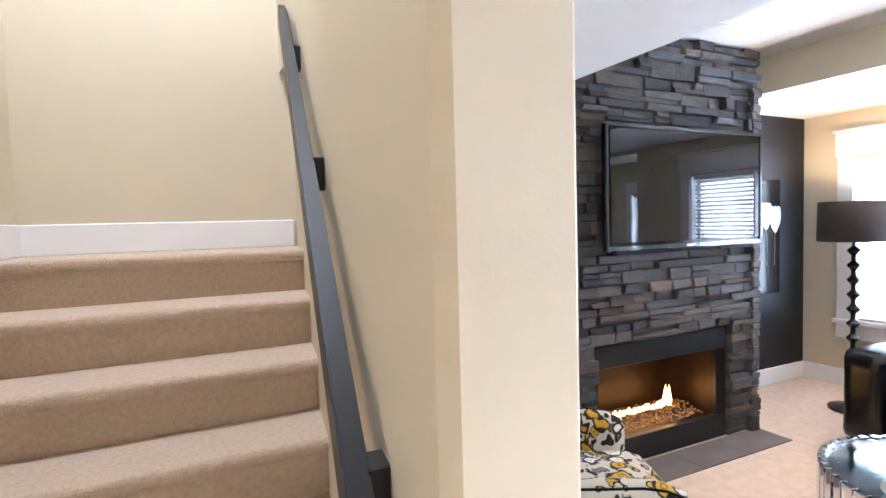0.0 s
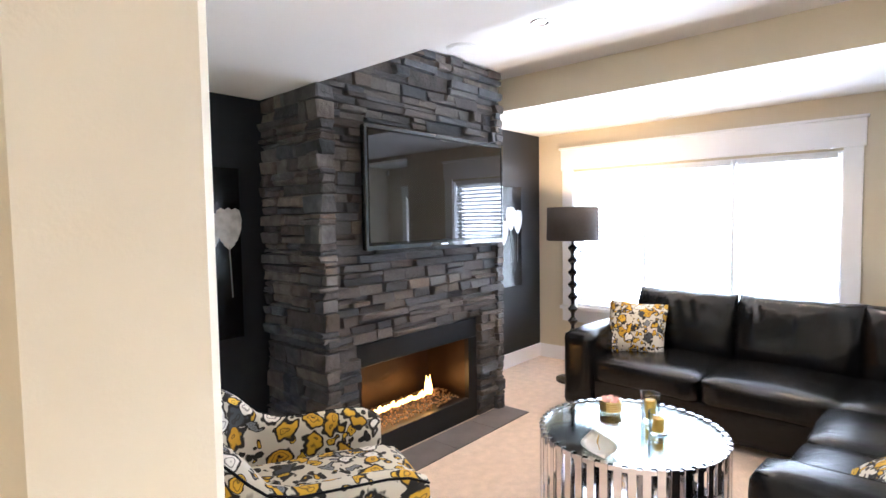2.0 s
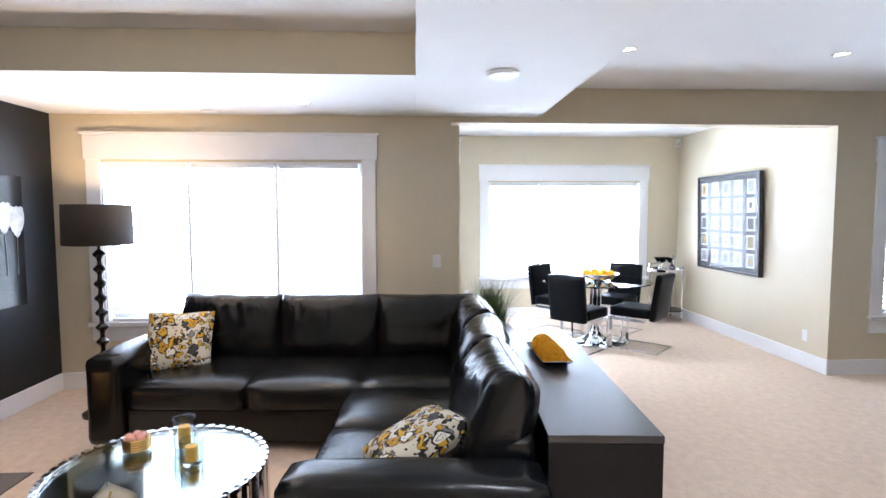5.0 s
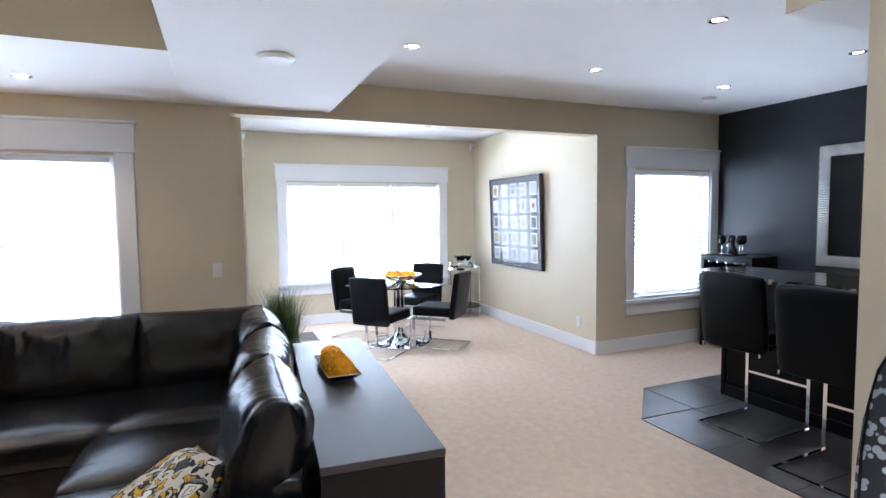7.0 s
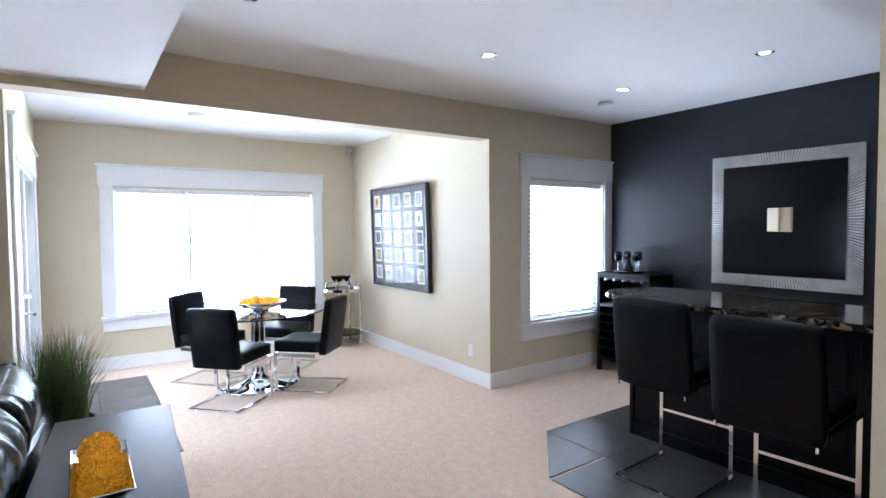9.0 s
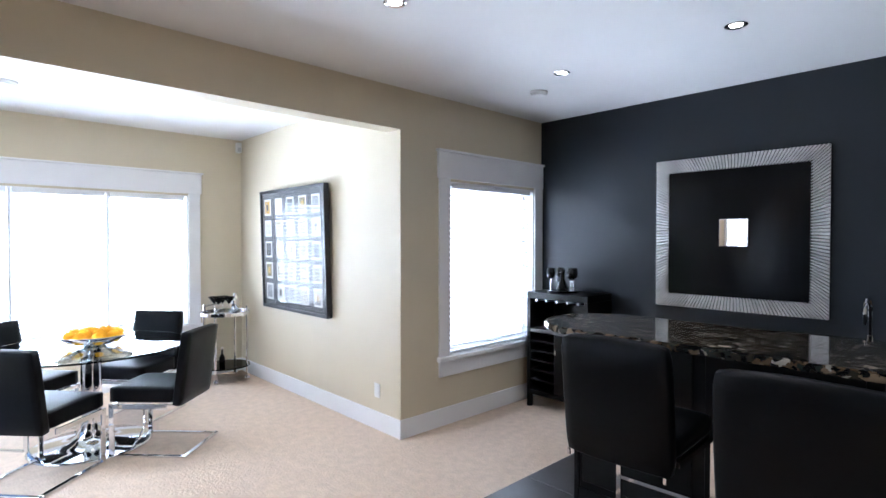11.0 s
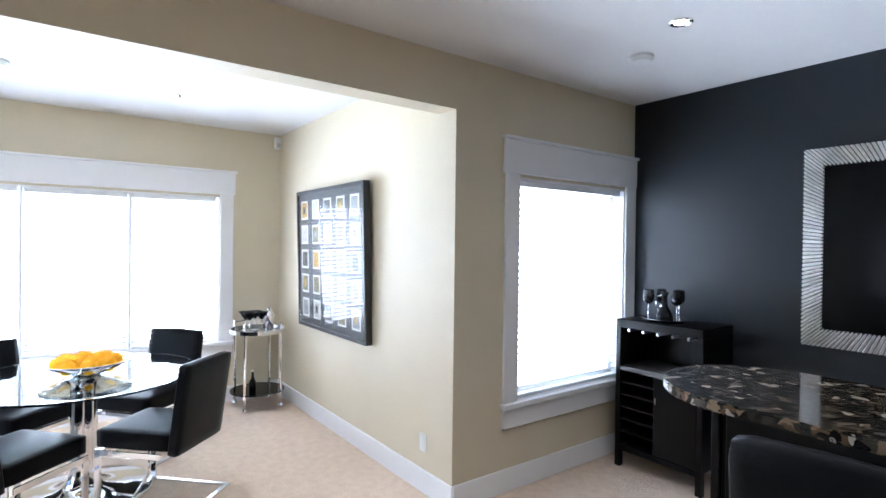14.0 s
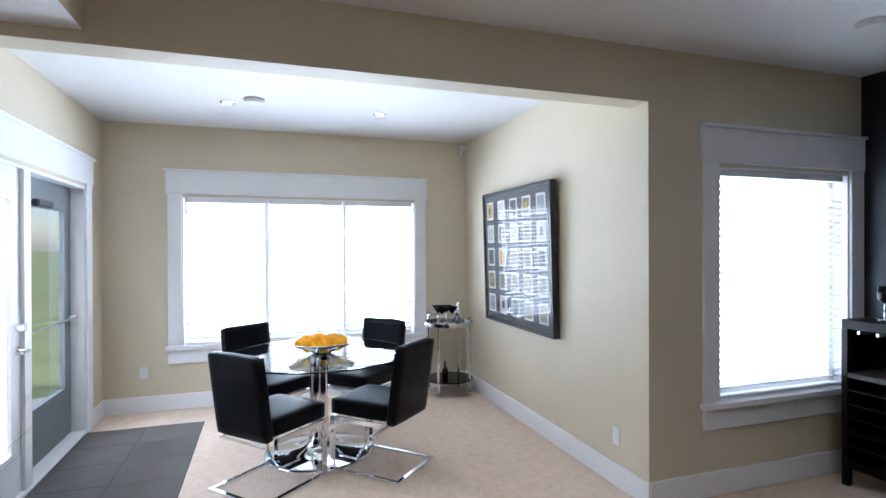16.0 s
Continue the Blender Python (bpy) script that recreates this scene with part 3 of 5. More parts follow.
front = courses(FX0, 2.36, 0.0, 0.8) + courses(3.57, FX1, 0.0, 0.8) + courses(FX0 - 0.01, FX1, 0.8, ZC - 0.004)
for q in front[:330]:
    lay_stone(*q)
rest = [("y", q) for q in front[330:]]
# return sides, one joined part of stones
bm = bmesh.new()
for side_x, sgn in ((FX0, -1), (FX1 - 0.03, 1)):
    for a, b, c, d in courses(FY - 0.01, FB, 0.0, (ZW if sgn < 0 else ZS) - 0.003):
        p = rng.uniform(0, 0.04)
        x0, x1 = (side_x - p, side_x + 0.08) if sgn < 0 else (side_x - 0.05, side_x + p)
        t = bmesh.new()
        box(t, x0, x1, a + 0.003, min(b, FB) - 0.003, c + 0.003, d - 0.003, bevel=0.006)
        for v in t.verts:
            v.co.x += rng.uniform(-0.013, 0.013)
            v.co.z += rng.uniform(-0.007, 0.007)
        merge(bm, t)
for _, (a, b, c, d) in rest:
    p = rng.uniform(0, 0.045)
    t = bmesh.new()
    box(t, a + 0.003, b - 0.003, FY + 0.03 - p, FY + 0.15, c + 0.003, d - 0.003, bevel=0.006)
    for v in t.verts:
        if v.co.y < FY + 0.1:
            v.co.y += rng.uniform(-0.01, 0.01)
    merge(bm, t)
STONE2 = mat("ledge_stone_rest", (0.125, 0.115, 0.11), 0.75, vary=0.45, scale=14, bump=0.7, bscale=38)
nt = STONE2.node_tree
two_tone(STONE2, "ShaderNodeNewGeometry", "Random Per Island")
geo = nt.nodes.new("ShaderNodeNewGeometry")
mr2 = nt.nodes.new("ShaderNodeMapRange")
mr2.inputs[3].default_value, mr2.inputs[4].default_value = 0.55, 1.45
nt.links.new(geo.outputs["Random Per Island"], mr2.inputs[0])
hs2 = nt.nodes.new("ShaderNodeHueSaturation")
old = nt.nodes["Principled BSDF"].inputs["Base Color"].links[0].from_socket
nt.links.new(old, hs2.inputs["Color"]), nt.links.new(mr2.outputs[0], hs2.inputs["Value"])
nt.links.new(hs2.outputs[0], nt.nodes["Principled BSDF"].inputs["Base Color"])
tagged(part("side_stones", bm, STONE2, fire), kind="stuff")

bm = bmesh.new()
box(bm, 2.36, 3.56, 2.5, 2.54, 0.64, 0.785, bevel=0.003)
box(bm, 2.36, 3.56, 2.5, 2.54, 0.005, 0.17, bevel=0.003)
box(bm, 2.36, 2.4, 2.5, 2.54, 0.17, 0.64)
box(bm, 3.46, 3.56, 2.5, 2.54, 0.17, 0.64)
part("fire_surround", bm, mat("black_steel", (0.012, 0.013, 0.015), 0.4, 0.3, vary=0.15), fire, "matt black steel surround")
BRONZE = mat("bronze_steel", (0.05, 0.03, 0.02), 0.5, 0.6, vary=0.2)
for q in ((2.4, 3.46, 2.93, 2.95, 0.15, 0.68), (2.38, 2.4, 2.54, 2.95, 0.15, 0.68), (3.46, 3.48, 2.54, 2.95, 0.15, 0.68), (2.38, 3.48, 2.54, 2.95, 0.68, 0.7), (2.38, 3.48, 2.54, 2.95, 0.13, 0.15)):
    part("firebox_panel", B(*q), BRONZE, fire)
bm = bmesh.new()
for i in range(760):
    x, y = rng.uniform(2.44, 3.42), rng.uniform(2.57, 2.91)
    s = rng.uniform(0.006, 0.011)
    t = bmesh.new()
    bmesh.ops.create_icosphere(t, subdivisions=1, radius=s, matrix=Matrix.Translation((x, y, 0.16 + 0.05 * (1 - abs(y - 2.74) / 0.2) + rng.uniform(0, 0.01))))
    merge(bm, t)
tagged(part("fire_glass_pebbles", bm, mat("amber_pebble", (0.4, 0.24, 0.13), 0.2, vary=0.5, scale=60), fire, "amber glass pebbles"), kind="stuff")
bm = bmesh.new()
x = 2.5
while x < 3.28:
    h = rng.uniform(0.03, 0.07) * 0.75 if x < 3.24 else 0.15
    t = lathe([(0.012, 0), (0.02, h * 0.25), (0.012, h * 0.6), (0.0, h)], 8, (x, 2.74 + rng.uniform(-0.01, 0.01), 0.205))
    merge(bm, t)
    x += 0.022
tagged(part("flame", bm, FLAME, fire, "low line of yellow flames"), kind="stuff")
fl = new("fire_light", bpy.data.lights.new("fire_light", "AREA"))
fl.data.shape, fl.data.size, fl.data.size_y, fl.data.energy, fl.data.color = "RECTANGLE", 0.8, 0.04, 0.6, (1, 0.5, 0.18)
fl.matrix_world = look((2.92, 2.74, 0.28), (2.92, 2.0, 0.6))


def tiles(name, x0, x1, y0, y1, sx, sy, material, label, keep=lambda x, y: True, z=0.006):
    """A tiled patch of floor laid flush, each tile a piece of its own in its grout bed."""
    f = setting(thing(name, label, "floor"))
    bm = bmesh.new()
    me = bpy.data.meshes.new("tile")
    t = B(-sx / 2 + 0.002, sx / 2 - 0.002, -sy / 2 + 0.002, sy / 2 - 0.002, 0.0, 0.004, bevel=0.0015)
    t.to_mesh(me)
    t.free()
    me.materials.append(material)
    y = y0
    while y < y1 - 0.01:
        x = x0
        while x < x1 - 0.01:
            if keep(x + sx / 2, y + sy / 2):
                box(bm, x, x + sx, y, y + sy, 0.0005, z - 0.002)
                o = new("tile", me)
                o.parent, o.location = f, (x + sx / 2, y + sy / 2, z - 0.003)
            x += sx
        y += sy
    part("grout_bed", bm, GROUT, f)
    return f


tiles("hearth", FX0 - 0.02, 3.88, 2.225, 2.485, (3.88 - FX0 + 0.02) / 4, 0.26, HEARTH, "flush grey-brown stone tile hearth strip")

# television
tv = thing("television", "large flat black television hung on the stone breast", "television")
part("body", B(2.345, 3.73, 2.36, 2.4, 1.375, 2.115, bevel=0.008), BLACK, tv)
part("screen", B(2.375, 3.7, 2.354, 2.358, 1.42, 2.085), SCREEN, tv, "glossy dark screen")
bm = bmesh.new()
box(bm, 2.345, 3.73, 2.352, 2.357, 2.096, 2.115)
box(bm, 2.345, 2.36, 2.352, 2.357, 1.375, 2.096)
box(bm, 3.715, 3.73, 2.352, 2.357, 1.375, 2.096)
box(bm, 2.36, 3.715, 2.352, 2.357, 1.375, 1.40)
part("bezel", bm, mat("clear_bezel", (0.03, 0.04, 0.05), 0.1, vary=0.05, coat=1), tv)
part("wall_mount", B(2.8, 3.3, 2.4, 2.5, 1.55, 1.95), DARKMETAL, tv)
part("badge", B(3.0, 3.07, 2.3505, 2.3535, 1.383, 1.392), BRUSHED, tv)


# tulip prints on the black wall
def tulip_print(x0, x1, seed):
    r = random.Random(seed)
    a = thing("tulip_print", "tall black glazed print of pale tulips", "picture", "tulip prints beside the fireplace")
    part("canvas", B(x0, x1, YN - 0.035, YN - 0.001, 0.85, 1.88, bevel=0.003), BLACK, a)
    for i in range(4):
        cx = x0 + (x1 - x0) * (0.14 + 0.24 * i)
        cz = 1.5 + r.uniform(-0.1, 0.08)
        bm = bmesh.new()
        for k in (-1, 0, 1):
            t = lathe([(0.0, -0.13), (0.045, -0.1), (0.068, -0.03), (0.064, 0.05), (0.036, 0.11), (0.0, 0.125)], 14)
            for v in t.verts:
                v.co = Vector((cx + k * 0.03 + v.co.x * 0.75 + v.co.z * 0.12 * k, YN - 0.0375 + v.co.y * 0.03 - 0.001 * (k == 0), cz + v.co.z * (1.0 if k == 0 else 0.88) + 0.012 * abs(k)))
            merge(bm, t)
        part("bloom", bm, mat("pale_petal", (0.55, 0.54, 0.52), 0.3, vary=0.3, scale=20), a)
        bm = bmesh.new()
        tube(bm, [(cx, YN - 0.036, cz - 0.1), (cx + r.uniform(-0.02, 0.02), YN - 0.036, 1.1)], 0.004, 6)
        part("stem", bm, mat("pale_stem", (0.2, 0.2, 0.19), 0.4, vary=0.2), a)
    return a


tulip_print(1.38, 1.935, 1)
tulip_print(4.52, 5.06, 2)

# ---- lounge: sofa ----
SOFA = Matrix.Translation((4.95, -0.745, 0)) @ pose(0, 0, 0, 0, 0, -3.4)
# local: origin at the back corner; the long side runs to +y, the short side to -x
sofa = thing("corner_sofa", "black leather L-shaped corner sofa with loose back cushions", "sofa", at=SOFA)
LX, LY, SD = -2.52, 2.74, 1.0


def soft(name, cx, cy, z, sx, sy, sz, parent=sofa, material=LEATHER, seed=0, rot=None, puff=0.02, edge=0.05, label="", wr=0.006):
    m = Matrix.Translation((cx, cy, z)) @ (rot if rot is not None else Matrix.Identity(4))
    return part(name, cushion(sx, sy, sz, puff, edge, seed, m, wr), material, parent, label)


bm = bmesh.new()
box(bm, LX + 0.24, 0.0, 0.0, SD - 0.05, 0.06, 0.29, bevel=0.015, seg=2)
box(bm, -SD + 0.05, 0.0, SD - 0.05, LY - 0.24, 0.06, 0.29, bevel=0.015, seg=2)
part("base", bm, LEATHER, sofa)
for x, y in ((LX + 0.1, 0.1), (LX + 0.1, SD - 0.15), (-0.1, 0.1), (-0.1, LY - 0.1), (-SD + 0.15, LY - 0.1), (-SD + 0.1, SD)):
    part("foot", B(x - 0.04, x + 0.04, y - 0.04, y + 0.04, 0, 0.07, bevel=0.004), ESPRESSO, sofa)
soft("arm", LX + 0.12, SD / 2, 0.05, 0.25, SD + 0.02, 0.56, seed=1, puff=0.012, edge=0.06)
soft("arm", -SD / 2, LY - 0.12, 0.05, SD + 0.02, 0.25, 0.6, seed=2, puff=0.012, edge=0.06)
soft("back_frame", (LX + 0.24) / 2, 0.1, 0.27, -LX - 0.24, 0.2, 0.42, seed=3, puff=0.01, edge=0.05)
soft("back_frame", -0.1, LY / 2 + 0.0, 0.27, 0.2, LY - 0.3, 0.42, seed=4, puff=0.01, edge=0.05)
seats = [(-SD / 2 - 0.06, LY - 0.24 - 0.395, SD - 0.16, 0.785), (-SD / 2 - 0.06, LY - 0.24 - 1.185, SD - 0.16, 0.785), (-SD / 2 - 0.02, SD / 2 + 0.04, SD - 0.1, SD - 0.12)]
for i, (cx, cy, sx, sy) in enumerate(seats):
    soft("seat_cushion", cx, cy, 0.27, sx, sy, 0.19, seed=5 + i, puff=0.025, edge=0.045)
for i in range(2):
    soft("seat_cushion", -SD - 0.3 - 0.64 * i, SD / 2 + 0.06, 0.27, 0.635, SD - 0.14, 0.19, seed=9 + i, puff=0.025, edge=0.045)


def back_cushion(w, d, h, seed, m):
    """A loose leather back cushion: swollen faces, puckered edges, creases running down from the top seam."""
    t = bmesh.new()
    n1, n2 = 56, 24
    grid = {}
    for side in (1, -1):
        for i in range(n1 + 1):
            for j in range(n2 + 1):
                edge = i in (0, n1) or j in (0, n2)
                if edge and side < 0:
                    grid[side, i, j] = grid[1, i, j]
                    continue
                u, v = math.sin(math.pi * (i / n1 - 0.5)), math.sin(math.pi * (j / n2 - 0.5))
                e = (max(0.0, 1 - abs(u) ** 5) ** 0.42) * (max(0.0, 1 - abs(v) ** 3.4) ** 0.5)
                pucker = 1 - 0.035 * u * u * (1 - v * v) - 0.02 * (1 - abs(u) ** 4) * v * v
                q = Vector((u * w * 9 + seed * 5.3, side * 1.7, v * 1.4))
                crease = (0.5 - abs(noise.noise(q))) * 0.6 + noise.noise(q * 2.3) * 0.35
                amt = 0.042 * (max(0.0, v) ** 1.3 * 0.9 + 0.14) * min(1, e * 2.5)
                slump = noise.noise(Vector((u * 1.5 + seed, v * 1.5, side))) * 0.02
                grid[side, i, j] = t.verts.new((u * w / 2 * (1.0 - 0.03 * v * v), side * (d / 2 * e + crease * amt + slump * e), h / 2 + v * h / 2 * pucker + 0.012 * noise.noise(Vector((u * 2 + seed, 3, 0)))))
    for side in (1, -1):
        for i in range(n1):
            for j in range(n2):
                f = [grid[side, i, j], grid[side, i + 1, j], grid[side, i + 1, j + 1], grid[side, i, j + 1]]
                t.faces.new(f if side < 0 else f[::-1]).smooth = True
    seam = [grid[1, i, n2].co.copy() for i in range(1, n1)]
    bmesh.ops.transform(t, matrix=m, verts=t.verts)
    c = part("back_cushion", t, LEATHER, sofa)
    pb = tube(bmesh.new(), [m @ p for p in seam], 0.0045, 6)
    part("piping", pb, LEATHER, c)
    return c


for i, (y, w) in enumerate(((LY - 0.24 - 0.41, 0.8), (LY - 0.24 - 1.2, 0.8), (0.53, 0.82))):
    back_cushion(w, 0.25, 0.53, 12 + i, Matrix.Translation((-0.24, y, 0.41)) @ pose(0, 0, 0, 0, 12, 0) @ pose(0, 0, 0, 0, 0, 90))
for i, (x, w) in enumerate(((-0.5, 0.68), (-1.19, 0.69), (-1.92, 0.74))):
    back_cushion(w, 0.3, 0.54, 16 + i, Matrix.Translation((x, 0.245, 0.41 - 0.012 * (i == 1))) @ pose(0, 0, 0, 13 + 2 * i, 0, (4, -3, 3)[i]))


def pillow(m, seed):
    """A square cushion, thick in the middle and thin at the corners."""
    t = bmesh.new()
    bmesh.ops.create_cube(t, size=2)
    bmesh.ops.subdivide_edges(t, edges=t.edges[:], cuts=11, use_grid_fill=True)
    for v in t.verts:
        u = v.co.copy()
        e = max(0.0, (1 - u.x ** 4)) * max(0.0, (1 - u.y ** 4))
        k = 0.222 * (1 + 0.06 * (abs(u.x * u.y)) - 0.03)
        v.co = Vector((u.x * k, u.y * k, u.z * (0.006 + 0.075 * e ** 0.6)))
        v.co += noise.noise_vector(v.co * 9 + Vector((seed, 0, 0))) * 0.008
    for f in t.faces:
        f.smooth = True
    p = mesh_object("throw_pillow", t, FLORAL_FINE)
    p.matrix_world = m
    return tagged(p, "square yellow, cream and black floral cushion on the sofa", "cushion", "throw pillows on the sofa")


pillow(SOFA @ pose(-0.5, LY - 0.38, 0.635, 0, 0, 18) @ pose(0, 0, 0, 0, -60, 0) @ pose(0, 0, 0, 0, 0, -3), 1)
pillow(SOFA @ pose(LX + 0.47, 0.52, 0.56, 0, 0, 0) @ pose(0, 0, 0, -26, 0, 0) @ pose(0, 0, 0, 0, 0, 24), 5)

# ---- console behind the sofa ----
CON = pose(2.6, -0.625, 0, 0, 0, -4.2)
con = thing("console_table", "dark espresso wood console table behind the sofa", "table", at=CON)
part("top", B(0, 1.85, -0.45, 0, 0.69, 0.72, bevel=0.002), mat("satin_espresso", (0.012, 0.012, 0.013), 0.3, vary=0.2, scale=8, bump=0.02, bscale=60, spec=0.6), con, "satin dark wood top")
part("side_panel", B(0.002, 0.05, -0.448, -0.002, 0, 0.69, bevel=0.002), ESPRESSO, con)
part("side_panel", B(1.8, 1.848, -0.448, -0.002, 0, 0.69, bevel=0.002), ESPRESSO, con)
part("back_panel", B(0.05, 1.8, -0.05, -0.02, 0.0, 0.69), ESPRESSO, con)
part("front_panel", B(0.05, 1.8, -0.43, -0.4, 0.0, 0.69), ESPRESSO, con)


def bloom_ball(bm, c, r, seed, n=130):
    """A ruffled flower head of many small petals."""
    q = random.Random(seed)
    for i in range(n):
        z = 1 - 1.5 * (i + 0.5) / n
        a = i * 2.39996
        s = math.sqrt(max(0, 1 - z * z))
        nrm = Vector((s * math.cos(a), s * math.sin(a), z))
        u = nrm.orthogonal().normalized()
        u.rotate(Matrix.Rotation(q.uniform(0, 6.28), 3, nrm))
        w = nrm.cross(u)
        p = Vector(c) + nrm * r * q.uniform(0.8, 0.87)
        k = r * 0.125
        vs = [bm.verts.new(x) for x in (p - u * k * 0.5, p + w * k * 0.4 + nrm * k, p + u * k * 0.5 + nrm * k * 1.2, p - w * k * 0.4 + nrm * k)]
        bm.faces.new(vs)
        vs2 = [bm.verts.new(v.co + nrm * 0.002 + u * 0.003) for v in vs]
        bm.faces.new(vs2[::-1])
    t = bmesh.new()
    bmesh.ops.create_icosphere(t, subdivisions=2, radius=r * 0.84, matrix=Matrix.Translation(c))
    merge(bm, t)


PL = CON @ pose(1.14, -0.2, 0.721, 0, 0, 4)
plate = thing("flower_tray", "long mirrored tray holding yellow flower heads", "tray", at=PL)
bm = bmesh.new()
base_v = [bm.verts.new((x, y, 0.004)) for x, y in ((-0.2, -0.055), (0.2, -0.055), (0.2, 0.055), (-0.2, 0.055))]
rim_v = [bm.verts.new((x, y, 0.03)) for x, y in ((-0.23, -0.085), (0.23, -0.085), (0.23, 0.085), (-0.23, 0.085))]
und = [bm.verts.new((v.co.x, v.co.y, v.co.z - 0.004)) for v in base_v]
out = [bm.verts.new((v.co.x * 1.015, v.co.y * 1.03, v.co.z - 0.002)) for v in rim_v]
bm.faces.new(base_v), bm.faces.new(und[::-1])
for i in range(4):
    j = (i + 1) % 4
    bm.faces.new((base_v[i], rim_v[i], rim_v[j], base_v[j]))
    bm.faces.new((rim_v[i], out[i], out[j], rim_v[j]))
    bm.faces.new((out[i], und[i], und[j], out[j]))
part("tray", bm, CHROME, plate)
for i, x in enumerate((-0.14, 0.0, 0.14)):
    bm = bmesh.new()
    bloom_ball(bm, (x, 0.0, 0.036), 0.068, i, 420)
    part("flower_head", bm, YELLOW, plate, "yellow ruffled flower head")

# ---- coffee table: chrome drum of upright strips with a glass top ----
CT = pose(3.03, 1.06, 0)
ct = thing("coffee_table", "round chrome drum coffee table with slatted sides and glass top", "coffee table", at=CT)
N = 48
R = 0.475
strip = B(-0.0175, 0.0175, -0.0015, 0.0015, 0.02, 0.43)
sm = bpy.data.meshes.new("strip")
strip.to_mesh(sm)
strip.free()
sm.materials.append(CHROME)
for i in range(N):
    a = 2 * math.pi * i / N
    s = new("strip", sm)
    s.parent = ct
    s.location, s.rotation_euler = (R * math.cos(a), R * math.sin(a), 0), (0, 0, a + math.pi / 2)
cap = bpy.data.meshes.new("strip_cap")
t = B(-0.0175, 0.0175, -0.03, 0.0, 0.428, 0.433, bevel=0.001)
t.to_mesh(cap)
t.free()
cap.materials.append(CHROME)
for i in range(N):
    a = 2 * math.pi * i / N
    s = new("strip_cap", cap)
    s.parent = ct
    s.location, s.rotation_euler = (R * math.cos(a), R * math.sin(a), 0), (0, 0, a + math.pi / 2 + math.pi)
for z in (0.02, 0.405):
    part("ring", lathe([(R - 0.012, z), (R - 0.003, z), (R - 0.003, z + 0.02), (R - 0.012, z + 0.02), (R - 0.012, z)], 64), CHROME, ct)
part("glass_top", lathe([(R - 0.03, 0.414), (R - 0.03, 0.426)], 64), TABLEGLASS, ct, "clear glass top").visible_shadow = False


def candle_holder(x, y, h, r):
    c = thing("candle_holder", "clear glass cup with yellow pillar candle on the table", "candle", "candle holders on the coffee table", at=CT @ pose(x, y, 0.4265))
    part("cup", lathe([(0.0, 0.0), (r - 0.004, 0.0), (r, h), (r - 0.004, h), (r - 0.007, 0.012), (0.0, 0.012)], 28), TABLEGLASS, c).visible_shadow = False
    cn = part("candle", lathe([(r * 0.55, 0.0125), (r * 0.56, h * 0.7), (r * 0.5, h * 0.74)], 20), CANDLE, c, "yellow wax candle")
    part("wick", lathe([(0.0015, h * 0.73), (0.0012, h * 0.73 + 0.01)], 6), BLACK, cn)


candle_holder(0.04, -0.13, 0.11, 0.052)
candle_holder(0.2, -0.03, 0.15, 0.052)
# leaf-shaped dish, pinched to a point at both ends
bm = bmesh.new()
rows = []
for i in range(13):
    f = i / 12 * 2 - 1
    wd = 0.085 * (1 - abs(f) ** 1.8) + 0.002
    rows.append([bm.verts.new((f * 0.15, wd * k / 3, 0.004 + 0.022 * (k / 3) ** 2 + 0.02 * f ** 4)) for k in range(-3, 4)])
for a, b in zip(rows, rows[1:]):
    for k in range(6):
        bm.faces.new((a[k], b[k], b[k + 1], a[k + 1])).smooth = True
top = bm.faces[:]
bmesh.ops.solidify(bm, geom=top, thickness=0.004)
dish = thing("leaf_dish", "white leaf-shaped dish with gold stem on the glass table", "dish", at=CT @ pose(-0.34, 0.02, 0.427, 0, 0, 35))
part("bowl", bm, mat("white_glaze", (0.78, 0.75, 0.68), 0.25, vary=0.05), dish)
BRASS = mat("brass", (0.75, 0.52, 0.2), 0.25, 1.0, vary=0.1)
part("stem", tube(bmesh.new(), [(-0.02, 0, 0.008), (-0.01, 0.01, 0.04), (0.01, 0.0, 0.065)], 0.004, 8), BRASS, dish, "small gold stem")
bx = thing("trinket_basket", "small gold woven basket with pink flowers on the table", "basket", at=CT @ pose(0.2, 0.2, 0.4265, 0, 0, 20))
bm = bmesh.new()
for k in range(5):
    merge(bm, lathe([(0.058, k * 0.012), (0.064, k * 0.012 + 0.006), (0.058, k * 0.012 + 0.012)], 20))
part("weave", bm, BRASS, bx)
part("floor", lathe([(0.0, 0.002), (0.058, 0.002), (0.058, 0.006), (0.0, 0.006)], 20), BRASS, bx)
PINK = mat("pink_petal", (0.75, 0.42, 0.38), 0.7, vary=0.2, scale=40)
for k in range(5):
    bm = bmesh.new()
    bloom_ball(bm, (0.034 * math.cos(k * 1.257), 0.034 * math.sin(k * 1.257), 0.058), 0.024, 60 + k, 40)
    part("flower", bm, PINK, bx)

